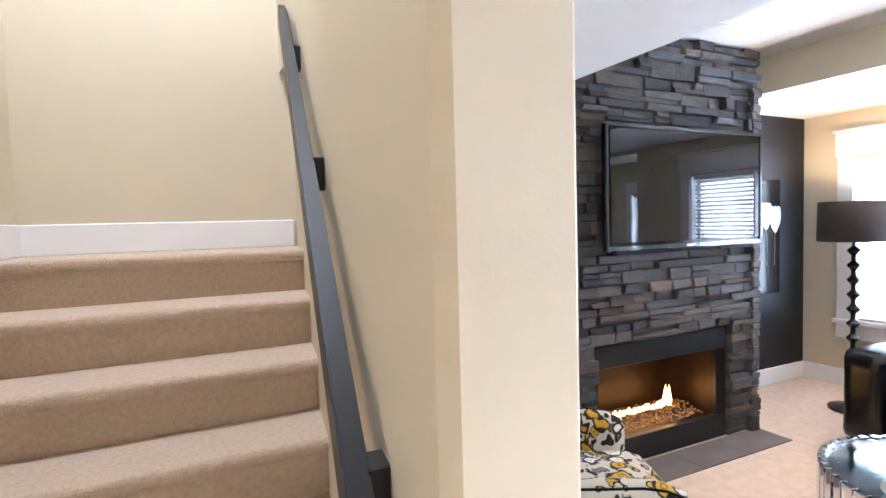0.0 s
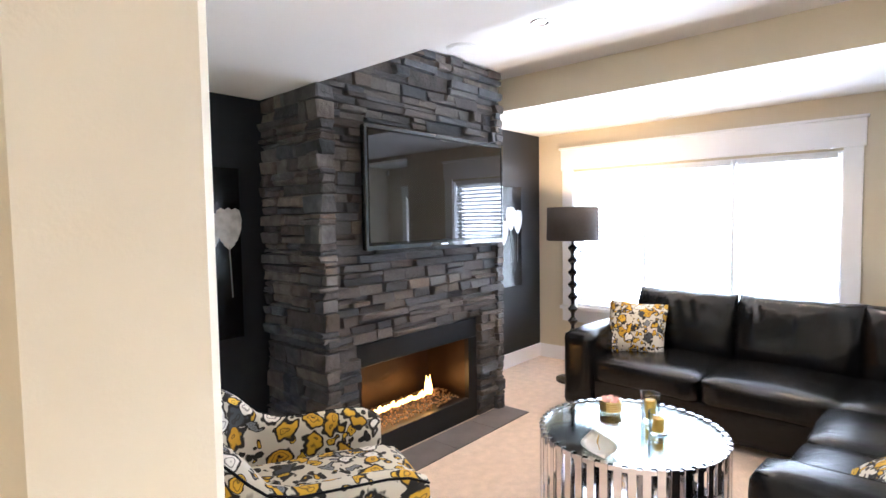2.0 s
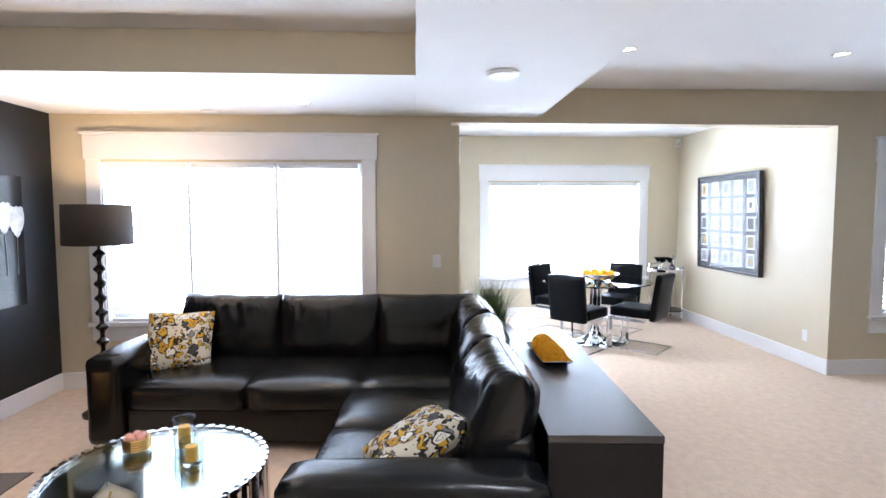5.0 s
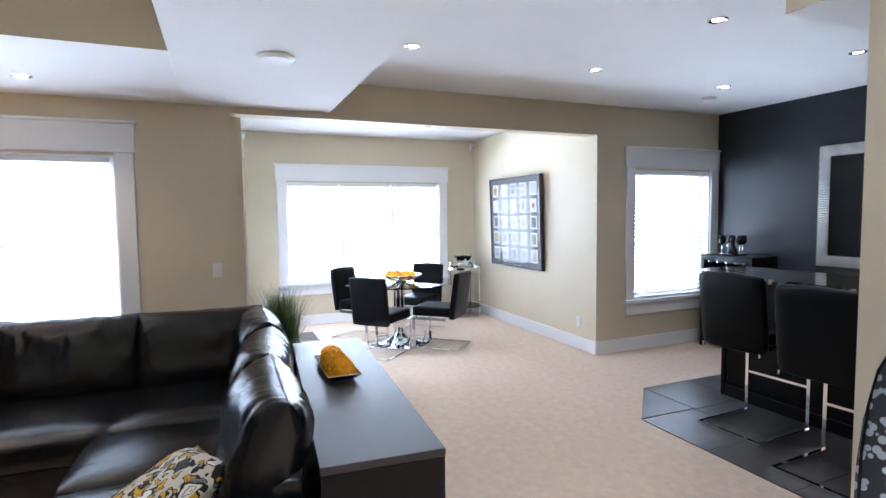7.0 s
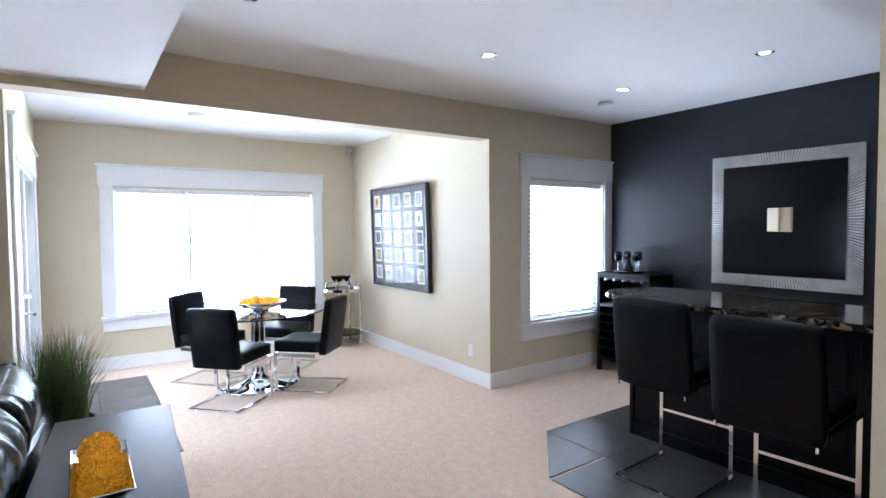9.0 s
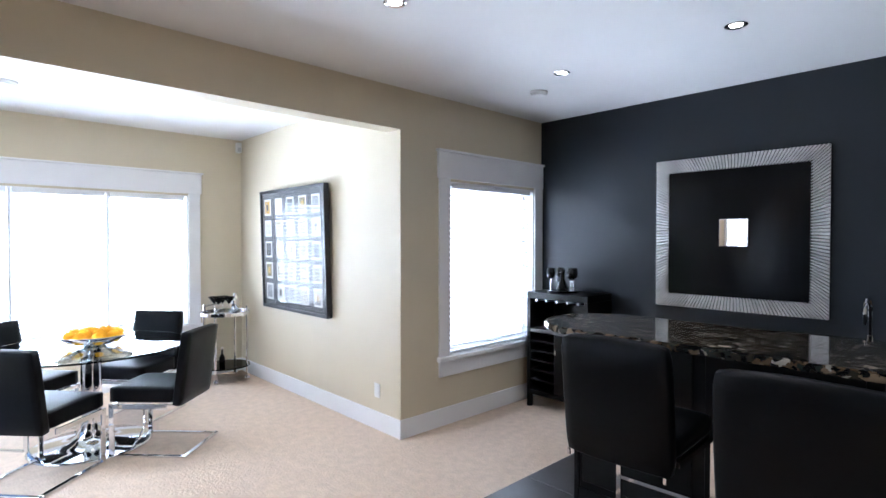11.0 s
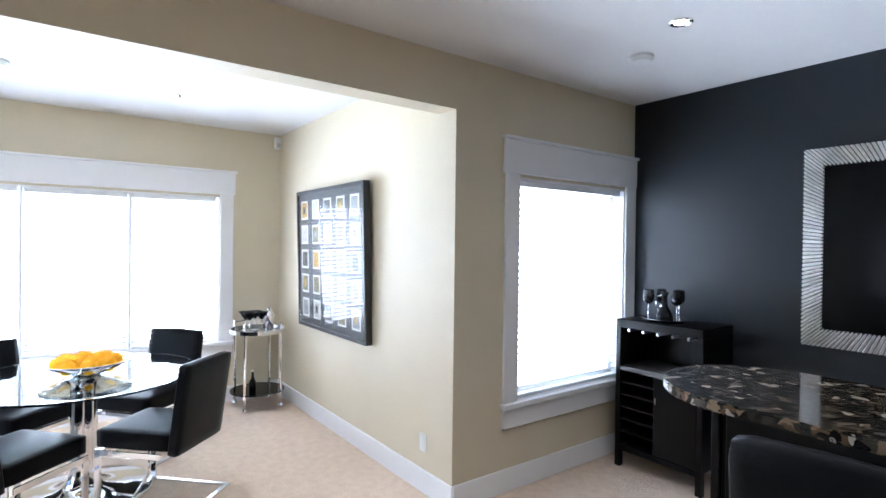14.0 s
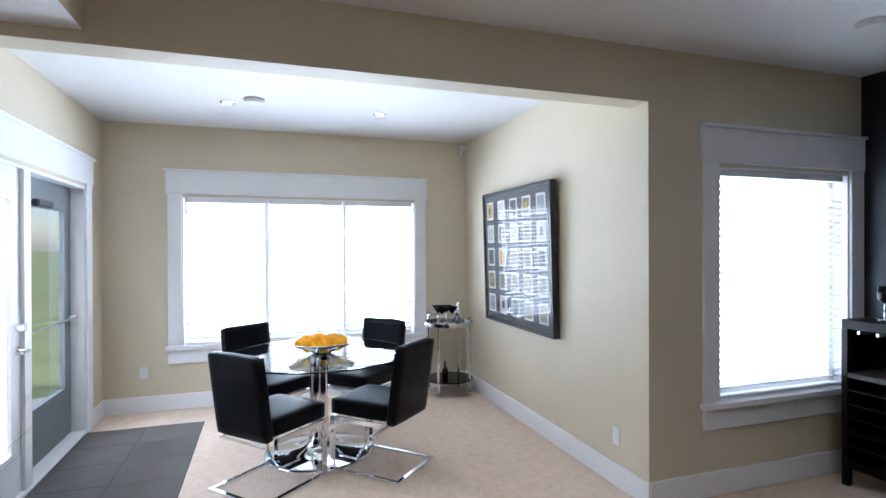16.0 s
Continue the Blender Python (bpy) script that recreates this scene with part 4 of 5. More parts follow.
# ---- floor lamp ----
LAMP = pose(4.86, 2.35, 0)
lamp = thing("floor_lamp", "tall black turned floor lamp with brown drum shade", "lamp", at=LAMP)
prof = [(0.0, 0.0), (0.16, 0.0), (0.16, 0.02), (0.05, 0.035), (0.02, 0.05)]
z = 0.06
while z < 1.26:
    prof += [(0.016, z), (0.018, z + 0.02), (0.043, z + 0.05), (0.045, z + 0.06), (0.018, z + 0.09)]
    z += 0.115
prof += [(0.012, 1.29), (0.012, 1.42)]
part("stem", lathe(prof, 24), mat("black_lacquer", (0.012, 0.01, 0.009), 0.2, vary=0.1), lamp)
part("shade", lathe([(0.236, 1.34), (0.242, 1.345), (0.236, 1.65), (0.23, 1.65), (0.236, 1.34)], 48), SHADE, lamp, "brown fabric drum shade", smooth=True)
part("bulb", lathe([(0.0, 1.4), (0.03, 1.42), (0.035, 1.46), (0.0, 1.51)], 16), glow("warm_bulb", (1, 0.72, 0.4), 25), lamp)
lb = new("lamp_light", bpy.data.lights.new("lamp_light", "POINT"))
lb.data.energy, lb.data.color, lb.data.shadow_soft_size = 24, (1, 0.66, 0.36), 0.04
lb.location = (4.86, 2.35, 1.56)


# ---- armchairs ----
def armchair(name, at, cloth, label, rise=0.2):
    """A tub chair: straight arms running into a taller back, one padded shell, seat cushion, short dark legs."""
    c = thing(name, label, "armchair", at=at)
    line = [(0.36, -0.42 + 0.08 * k) for k in range(7)]
    line += [(0.14 + 0.22 * math.cos(radians(a)), 0.12 + 0.22 * math.sin(radians(a))) for a in range(10, 91, 10)]
    line += [(0.14 - 0.07 * k, 0.34) for k in range(1, 3)]
    line += [(-x, y) for x, y in line[-3::-1]]
    t = bmesh.new()
    rings = []
    last = len(line) - 1
    for i, (x, y) in enumerate(line):
        a, b = Vector(line[max(i - 1, 0)]), Vector(line[min(i + 1, last)])
        d = (b - a).normalized()
        out = Vector((d.y, -d.x))
        k = min(1.0, max(0.0, (y - 0.1) / 0.22))
        h = 0.62 + rise * k * k * (3 - 2 * k)
        end = min(i, last - i)
        h -= (0.05, 0.012, 0.0)[min(end, 2)]
        g = (0.72, 0.96, 1.0)[min(end, 2)]
        lean = 0.06 * k
        prof = [(0.035, 0.15), (0.05, 0.3), (0.055 + lean, h - 0.06), (0.042 + lean, h - 0.015), (lean, h), (-0.042 + lean, h - 0.015), (-0.055 + lean, h - 0.06), (-0.05, 0.3)]
        rings.append([t.verts.new((x + out.x * r * g, y + out.y * r * g, z)) for r, z in prof])
    for p, q in zip(rings, rings[1:]):
        for j in range(len(p) - 1):
            t.faces.new((p[j], q[j], q[j + 1], p[j + 1]))
    t.faces.new(rings[0]), t.faces.new(rings[-1][::-1])
    bmesh.ops.recalc_face_normals(t, faces=t.faces)
    for f in t.faces:
        f.smooth = len(f.verts) == 4
    pb = tube(bmesh.new(), [r[3].co.copy() for r in rings], 0.005, 6)
    shell = part("shell", t, cloth, c)
    part("piping", pb, VINYL, shell, "dark piped seam")
    part("seat_cushion", cushion(0.6, 0.78, 0.17, 0.03, 0.06, 3, Matrix.Translation((0, -0.09, 0.28))), cloth, c)
    part("base", cushion(0.64, 0.64, 0.14, 0.0, 0.03, 4, Matrix.Translation((0, -0.02, 0.14))), cloth, c)
    for x, y in ((-0.26, -0.27), (0.26, -0.27), (-0.22, 0.22), (0.22, 0.22)):
        part("leg", lathe([(0.014, 0), (0.022, 0.16)], 12, (x, y, 0)), ESPRESSO, c)
    return c


armchair("armchair", pose(1.55, 1.86, 0, 0, 0, 63), FLORAL, "tub armchair in yellow, black and cream floral cloth")
armchair("armchair", pose(1.34, -2.16, 0, 0, 0, -150), CIRCLES, "high-backed tub armchair in black cloth with grey circles", 0.55)


# ---- bar ----
bt = tiles("floor_bar_tile", 1.02, 4.4, -5.9, -3.76 + 0.535, 0.6087 * 0.9259, 0.535, TILE, "dark grey slate tile floor round the bar", keep=lambda x, y: not (x > 3.86 and y > -3.76))
bm = bmesh.new()
tri = [(3.86, -3.755), (4.39, -3.755), (3.86, -3.23)]
lo = [bm.verts.new((x, y, 0.0005)) for x, y in tri]
hi = [bm.verts.new((x, y, 0.007)) for x, y in tri]
bm.faces.new(hi)
for i in range(3):
    bm.faces.new((lo[i], lo[(i + 1) % 3], hi[(i + 1) % 3], hi[i]))
part("corner_tile", bm, TILE, bt)

bar = thing("bar_counter", "black panelled breakfast bar", "bar")
part("body", B(1.0, 3.98, -4.62, -4.26, 0.006, 1.03, bevel=0.004), ESPRESSO, bar)
part("end_panel", B(3.98, 4.01, -4.66, -4.24, 0.006, 1.03, bevel=0.003), ESPRESSO, bar)
part("plinth", B(1.0, 3.985, -4.26, -4.245, 0.006, 0.1), ESPRESSO, bar)
for x in (1.3, 1.98, 2.66, 3.34):
    part("panel", B(x, x + 0.62, -4.26, -4.252, 0.14, 0.98, bevel=0.003), ESPRESSO, bar)
# stone top with a rounded end
bm = bmesh.new()
pts = [(1.0, -4.0), (3.86, -4.0)]
for i in range(1, 20):
    a = radians(90 - 180 * i / 20)
    pts.append((3.86 + 0.37 * math.cos(a), -4.37 + 0.37 * math.sin(a)))
pts += [(3.86, -4.74), (1.0, -4.74)]
lo = [bm.verts.new((x, y, 1.032)) for x, y in pts]
hi = [bm.verts.new((x, y, 1.07)) for x, y in pts]
bm.faces.new(hi[::-1]), bm.faces.new(lo)
for i in range(len(pts)):
    j = (i + 1) % len(pts)
    bm.faces.new((lo[i], hi[i], hi[j], lo[j]))
bmesh.ops.recalc_face_normals(bm, faces=bm.faces)
bmesh.ops.bevel(bm, geom=[e for e in bm.edges if abs(e.verts[0].co.z - e.verts[1].co.z) < 1e-5], offset=0.006, segments=2, affect="EDGES")
tagged(mesh_object("worktop", bm, GRANITE), "polished black, brown and cream granite bar top", "worktop")
back = thing("back_counter", "low dark cabinet against the black wall behind the bar", "cabinet")
part("body", B(1.0, 3.3, YB + 0.001, -5.32, 0.006, 0.87, bevel=0.003), ESPRESSO, back)
part("top", B(0.98, 3.34, YB + 0.001, -5.29, 0.87, 0.905, bevel=0.004), GRANITE, back, "granite top")
for x in (1.04, 1.6, 2.16, 2.72):
    dr = part("door", B(x, x + 0.54, -5.32, -5.3, 0.1, 0.85, bevel=0.003), ESPRESSO, back)
    part("handle", B(x + 0.48, x + 0.49, -5.3, -5.28, 0.6, 0.76), BRUSHED, dr)
fa = thing("faucet", "chrome gooseneck faucet behind the bar", "faucet")
bm = bmesh.new()
tube(bm, [(2.83, -5.6, 0.905), (2.83, -5.6, 1.12)] + [(2.83, -5.6 + 0.09 * (1 - math.cos(radians(a))), 1.12 + 0.09 * math.sin(radians(a))) for a in range(20, 181, 20)] + [(2.83, -5.42, 1.06)], 0.012, 10)
part("spout", bm, CHROME, fa)
part("base", lathe([(0.03, 0), (0.03, 0.01), (0.018, 0.03), (0.018, 0.07)], 20, (2.83, -5.6, 0.905)), CHROME, fa)


def bar_stool(at):
    """A cantilever stool: leatherette seat and back on a square chrome frame."""
    s = thing("bar_stool", "black leatherette bar stool on a chrome cantilever frame", "stool", "stools at the bar", at=at)
    part("seat", cushion(0.44, 0.44, 0.1, 0.012, 0.03, 1, Matrix.Translation((0, 0.02, 0.66)), 0.002), VINYL, s)
    part("backrest", cushion(0.46, 0.075, 0.52, 0.012, 0.025, 2, Matrix.Translation((0, -0.235, 0.615)) @ pose(0, 0, 0, 7, 0, 0), 0.002), VINYL, s)
    w = 0.225
    for x in (-w, w):
        bm = bmesh.new()
        tube(bm, [(x, 0.24, 0.03), (x, 0.24, 0.665)], 0.0115, square=True)
        part("upright", bm, CHROME, s)
        bm = bmesh.new()
        tube(bm, [(x, -0.28, 0.02), (x, 0.252, 0.02)], 0.012, square=True)
        part("runner", bm, CHROME, s)
        bm = bmesh.new()
        tube(bm, [(x, -0.2, 0.655), (x, 0.252, 0.655)], 0.0115, square=True)
        part("seat_rail", bm, CHROME, s)
    bm = bmesh.new()
    tube(bm, [(-w, 0.24, 0.33), (w, 0.24, 0.33)], 0.009, square=True)
    part("foot_rail", bm, CHROME, s)
    bm = bmesh.new()
    tube(bm, [(-w - 0.012, -0.28, 0.02), (w + 0.012, -0.28, 0.02)], 0.012, square=True)
    part("rear_bar", bm, CHROME, s)
    for x in (-w, w):
        part("stud", B(x * 0.93 - 0.006, x * 0.93 + 0.006, -0.285, -0.275, 0.6, 0.625), CHROME, s)
    return s


st = bar_stool(pose(3.39, -3.83, 0.008, 0, 0, 182.5))
copy_thing(st, pose(2.7, -3.64, 0.008, 0, 0, 183))

# wine cabinet
wc = thing("wine_cabinet", "dark espresso wine cabinet with glass rack and door", "cabinet", at=pose(0, 0, 0))
x0, x1, y0, y1, zt = 4.69, 5.33, YB + 0.02, -5.5, 1.07
part("top", B(x0, x1, y0, y1, zt - 0.06, zt, bevel=0.003), ESPRESSO, wc)
part("side", B(x0, x0 + 0.035, y0, y1, 0.15, zt - 0.06), ESPRESSO, wc)
part("side", B(x1 - 0.035, x1, y0, y1, 0.15, zt - 0.06), ESPRESSO, wc)
part("back", B(x0 + 0.035, x1 - 0.035, y0, y0 + 0.02, 0.15, zt - 0.06), ESPRESSO, wc)
part("bottom", B(x0 + 0.035, x1 - 0.035, y0 + 0.02, y1, 0.12, 0.16), ESPRESSO, wc)
part("shelf", B(x0 + 0.035, x1 - 0.035, y0 + 0.02, y1 - 0.004, 0.7, 0.73), mat("worn_edge_wood", (0.09, 0.085, 0.085), 0.35, vary=0.1), wc, "shelf with paler front edge")
for x in (x0, x1 - 0.04):
    for y in (y0, y1 - 0.04):
        part("leg", B(x, x + 0.04, y, y + 0.04, 0, 0.15), ESPRESSO, wc)
door = part("door", B(x0 + 0.037, x0 + 0.34, y1 - 0.03, y1 + 0.001, 0.165, 0.695, bevel=0.002), ESPRESSO, wc)
part("handle", B(x0 + 0.31, x0 + 0.323, y1 + 0.001, y1 + 0.018, 0.52, 0.565), CHROME, door, "small chrome pull")
for i in range(5):
    part("bottle_rack", B(x0 + 0.345, x1 - 0.036, y0 + 0.03, y1 - 0.01, 0.25 + i * 0.09, 0.262 + i * 0.09), ESPRESSO, wc)
for i in range(5):
    x = x0 + 0.1 + i * 0.11
    part("glass_rail", B(x - 0.008, x + 0.008, y0 + 0.05, y1 - 0.005, zt - 0.085, zt - 0.066), BRUSHED, wc)


def goblet(at, material, h=0.2, r=0.036, name="goblet", label="dark goblet", group=""):
    g = thing(name, label, "glass", group, at=at)
    part("stem", lathe([(0.0, 0), (r * 0.9, 0), (r * 0.85, 0.004), (0.005, 0.012), (0.004, h * 0.5)], 20), CHROME, g)
    part("bowl", lathe([(0.004, h * 0.5), (r * 0.9, h * 0.62), (r, h * 0.78), (r * 0.85, h), (r * 0.8, h), (r * 0.92, h * 0.78), (0.0, h * 0.55)], 20), material, g, smooth=True)
    return g


tr = thing("serving_tray", "round silver tray on the wine cabinet", "tray", at=pose(5.05, -5.68, zt))
part("dish", lathe([(0.0, 0.0), (0.13, 0.0), (0.165, 0.02), (0.16, 0.023), (0.125, 0.005), (0.0, 0.005)], 36), CHROME, tr)
for i, (x, y) in enumerate(((5.15, -5.62), (5.12, -5.73), (5.0, -5.76), (4.96, -5.66))):
    goblet(pose(x, y, zt + 0.0055), BLACK, 0.215, 0.04, label="black goblet with silver stem on the tray", group="goblets on the tray")
dec = thing("decanter", "black and silver wine decanter on the tray", "decanter", at=pose(5.05, -5.66, zt + 0.0055))
part("body", lathe([(0.0, 0.0), (0.055, 0.0), (0.06, 0.03), (0.04, 0.07), (0.02, 0.11), (0.018, 0.17), (0.028, 0.2), (0.0, 0.21)], 24), BLACK, dec, smooth=True)
bm = bmesh.new()
tube(bm, [(0.022, 0, 0.18), (0.06, 0, 0.17), (0.065, 0, 0.1), (0.045, 0, 0.06)], 0.005)
part("handle", bm, CHROME, dec)

# large framed mirror panel on the black wall
MX0, MX1, MZ0, MZ1 = 3.09, 4.285, 1.008, 2.2
mi = thing("framed_mirror", "square black panel with ribbed silver frame and small centre mirror", "mirror")
part("panel", B(MX0 + 0.1, MX1 - 0.1, YB + 0.002, YB + 0.022, MZ0 + 0.1, MZ1 - 0.1), mat("black_lacquer_panel", (0.005, 0.005, 0.006), 0.12, vary=0.0, spec=0.12), mi, "dark glossy panel")
part("centre_mirror", B(-0.102, 0.102, -0.006, 0.006, -0.105, 0.105, bevel=0.005, m=pose(3.685, YB + 0.033, 1.605, 0, 0, 1.45)), MIRROR, mi, "small bevelled mirror")
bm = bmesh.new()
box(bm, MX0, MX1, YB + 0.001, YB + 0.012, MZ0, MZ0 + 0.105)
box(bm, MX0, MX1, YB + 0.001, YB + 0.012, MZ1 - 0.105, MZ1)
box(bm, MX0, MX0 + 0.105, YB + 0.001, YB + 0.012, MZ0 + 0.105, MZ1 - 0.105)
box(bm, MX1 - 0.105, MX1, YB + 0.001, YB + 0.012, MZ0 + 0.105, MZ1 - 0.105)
# backing in darker silver: shade between the ribs put into its colour
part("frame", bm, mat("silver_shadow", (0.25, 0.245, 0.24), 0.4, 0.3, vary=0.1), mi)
# ribs fan towards the middle of the panel
bm = bmesh.new()
cx, cz, half, inn = (MX0 + MX1) / 2, (MZ0 + MZ1) / 2, (MX1 - MX0) / 2, (MX1 - MX0) / 2 - 0.108
n = 48
for k in range(4):
    for i in range(n):
        o = -half + 2 * half * (i + 0.5) / n
        q = o * inn / half
        wo, wi = half / n * 0.8, half / n * 0.66
        pts = [(o - wo, half), (o + wo, half), (q + wi, inn), (q - wi, inn)]
        lo, hi = [], []
        for u, v in pts:
            c, s = (u, v), None
            for _ in range(k):
                c = (-c[1], c[0])
            lo.append(bm.verts.new((cx + c[0], YB + 0.011, cz + c[1] * (MZ1 - MZ0) / (MX1 - MX0))))
        mid = [(lo[0].co + lo[1].co) / 2, (lo[2].co + lo[3].co) / 2]
        a = bm.verts.new(mid[0] + Vector((0, 0.022, 0)))
        b = bm.verts.new(mid[1] + Vector((0, 0.03, 0)))
        bm.faces.new((lo[0], a, b, lo[3])), bm.faces.new((a, lo[1], lo[2], b))
        bm.faces.new((lo[0], lo[1], a)), bm.faces.new((lo[2], lo[3], b))
bmesh.ops.recalc_face_normals(bm, faces=bm.faces)
tagged(part("ribs", bm, SILVER, mi, "fanned silver ribs"), kind="stuff")

# ---- dining bay ----
tiles("floor_entry_tile", 5.65, 8.02, -1.44, YA - 0.002, 0.4575 * 2.37 / 2.745, 0.4535, TILE, "dark slate tile floor inside the patio door")

TC = (7.0, -2.34)
dt = thing("dining_table", "round glass dining table on a chrome pedestal", "table", at=pose(TC[0], TC[1], 0))
part("glass_top", lathe([(0.655, 0.738), (0.66, 0.742), (0.66, 0.746), (0.655, 0.75)], 72), TABLEGLASS, dt, "clear round glass top").visible_shadow = False
part("pedestal", lathe([(0.4, 0.0), (0.4, 0.008), (0.385, 0.014), (0.24, 0.024), (0.14, 0.045), (0.095, 0.085), (0.077, 0.14), (0.07, 0.2), (0.066, 0.64), (0.075, 0.69), (0.1, 0.72), (0.1, 0.736)], 48), CHROME, dt, "chrome pedestal with flared foot", smooth=True)
bw = thing("flower_bowl", "silver bowl heaped with yellow flower heads", "bowl", at=pose(TC[0] - 0.02, TC[1] - 0.02, 0.7505))
part("bowl", lathe([(0.0, 0.0), (0.07, 0.0), (0.08, 0.008), (0.17, 0.04), (0.245, 0.082), (0.252, 0.09), (0.243, 0.09), (0.165, 0.05), (0.0, 0.02)], 40), CHROME, bw, smooth=True)
for i in range(12):
    a = i * 2 * math.pi / (8 if i < 8 else 4) + (0.3 if i > 7 else 0)
    r = 0.15 if i < 8 else 0.07
    bm = bmesh.new()
    bloom_ball(bm, (r * math.cos(a), r * math.sin(a), 0.072 if i < 8 else 0.085), 0.057, 20 + i, 130)
    part("flower_head", bm, YELLOW, bw, "yellow ruffled flower head")


def dining_chair(at):
    """A cantilever chair: black seat and back on a flat chrome frame. Faces +y."""
    s = thing("dining_chair", "black leatherette dining chair on a chrome cantilever frame", "chair", "chairs round the glass table", at=at)
    part("seat", cushion(0.45, 0.46, 0.11, 0.006, 0.014, 1, Matrix.Translation((0, 0.01, 0.38)), 0.002), VINYL, s)
    part("backrest", cushion(0.455, 0.066, 0.53, 0.005, 0.014, 2, Matrix.Translation((0, -0.245, 0.36)) @ pose(0, 0, 0, 8, 0, 0), 0.002), VINYL, s)
    w = 0.235
    for x in (-w, w):
        bm = bmesh.new()
        box(bm, x - 0.006, x + 0.006, 0.2, 0.235, 0.0, 0.375)
        part("upright", bm, CHROME, s)
        part("runner", B(x - 0.015, x + 0.015, -0.3, 0.2, 0.0, 0.014, bevel=0.002), CHROME, s)
        part("seat_rail", B(x - 0.006, x + 0.006, -0.19, 0.235, 0.34, 0.375, bevel=0.002), CHROME, s)
    part("rear_bar", B(-w - 0.015, w + 0.015, -0.33, -0.3, 0.0, 0.014, bevel=0.002), CHROME, s)
    part("front_bar", B(-w, w, 0.2, 0.23, 0.345, 0.37), CHROME, s)
    return s


ch = dining_chair(pose(6.647, -2.719, 0.001, 0, 0, -45.5))
copy_thing(ch, pose(6.596, -2.017, 0.001, 0, 0, -138))
copy_thing(ch, pose(7.461, -1.998, 0.001, 0, 0, 130.3))
copy_thing(ch, pose(7.474, -2.753, 0.001, 0, 0, 40.7))

# bar cart in the corner
CA = pose(8.17, -3.79, 0) @ Matrix.Scale(1.2, 4)
cart = thing("bar_cart", "round chrome bar cart with glass shelf on castors", "cart", at=CA)
for i in range(4):
    a = radians(45 + 90 * i)
    x, y = 0.2 * math.cos(a), 0.2 * math.sin(a)
    bm = bmesh.new()
    tube(bm, [(x, y, 0.05), (x, y, 0.69)], 0.011, 10)
    part("post", bm, CHROME, cart)
    part("castor", lathe([(0.0, 0.0), (0.018, 0.006), (0.024, 0.024), (0.018, 0.042), (0.0, 0.05)], 14, (x, y, 0)), CHROME, cart)
part("lower_shelf", lathe([(0.21, 0.13), (0.21, 0.142)], 40), BLACK, cart, "black glass lower shelf")
part("upper_shelf", lathe([(0.21, 0.61), (0.21, 0.618)], 40), mat("smoked_glass", (0.02, 0.02, 0.022), 0.04, vary=0.05), cart, "smoked glass shelf")
part("rim", lathe([(0.207, 0.605), (0.217, 0.605), (0.217, 0.635), (0.207, 0.635), (0.207, 0.605)], 40), CHROME, cart)
bm = bmesh.new()
tube(bm, [(0.14, -0.14, 0.68), (0.2, -0.2, 0.7), (0.24, -0.12, 0.7), (0.14, 0.14, 0.68)], 0.009, 8)
part("push_handle", bm, CHROME, cart)
for i, (x, y) in enumerate(((-0.08, 0.09), (-0.09, 0.0), (0.0, 0.1), (0.01, 0.02))):
    g = thing("martini_glass", "black martini glass on the bar cart", "glass", "martini glasses on the cart", at=CA @ pose(x, y, 0.619))
    part("stem", lathe([(0.0, 0), (0.034, 0), (0.033, 0.003), (0.004, 0.01), (0.0035, 0.09)], 18), CHROME, g)
    part("bowl", lathe([(0.0035, 0.09), (0.054, 0.155), (0.051, 0.155), (0.0, 0.094)], 24), BLACK, g)
sh = thing("cocktail_shaker", "small steel cocktail shaker on the bar cart", "shaker", at=CA @ pose(0.03, -0.1, 0.619))
part("body", lathe([(0.0, 0.0), (0.03, 0.0), (0.038, 0.11), (0.036, 0.115)], 24), CHROME, sh)
part("cap", lathe([(0.036, 0.1155), (0.026, 0.145), (0.015, 0.15), (0.015, 0.175), (0.0, 0.18)], 24), CHROME, sh)

bo = thing("bottle", "small dark bottle on the cart's lower shelf", "bottle", at=CA @ pose(-0.1, 0.07, 0.1425))
part("body", lathe([(0.0, 0.0), (0.024, 0.0), (0.025, 0.09), (0.009, 0.125), (0.009, 0.165)], 20), BLACK, bo, smooth=True)
part("cap", lathe([(0.011, 0.1655), (0.011, 0.185), (0.0, 0.187)], 16), CHROME, bo)

# framed picture of small panels
PX0, PX1, PZ0, PZ1 = 6.46, 7.78, 0.835, 2.065
PW, PH = PX1 - PX0, PZ1 - PZ0
# hung from a wire, its top leaning a little off the wall; local: x along the wall, y out of it
PIC = pose((PX0 + PX1) / 2, YP + 0.003, PZ0) @ pose(0, 0, 0, -1.6, 0, 0)
pc = thing("framed_picture", "large charcoal framed picture of small bordered prints behind glass", "picture", at=PIC)
bm = bmesh.new()
for a, b, c, d in ((-PW / 2, PW / 2, 0, 0.03), (-PW / 2, PW / 2, PH - 0.03, PH), (-PW / 2, -PW / 2 + 0.03, 0.03, PH - 0.03), (PW / 2 - 0.03, PW / 2, 0.03, PH - 0.03)):
    box(bm, a, b, 0.001, 0.06, c, d, bevel=0.003)
part("frame", bm, mat("charcoal_frame", (0.03, 0.03, 0.032), 0.4, vary=0.1), pc)
part("mat_board", B(-PW / 2 + 0.03, PW / 2 - 0.03, 0.002, 0.045, 0.03, PH - 0.03), mat("charcoal_board", (0.075, 0.075, 0.08), 0.6, vary=0.1), pc)
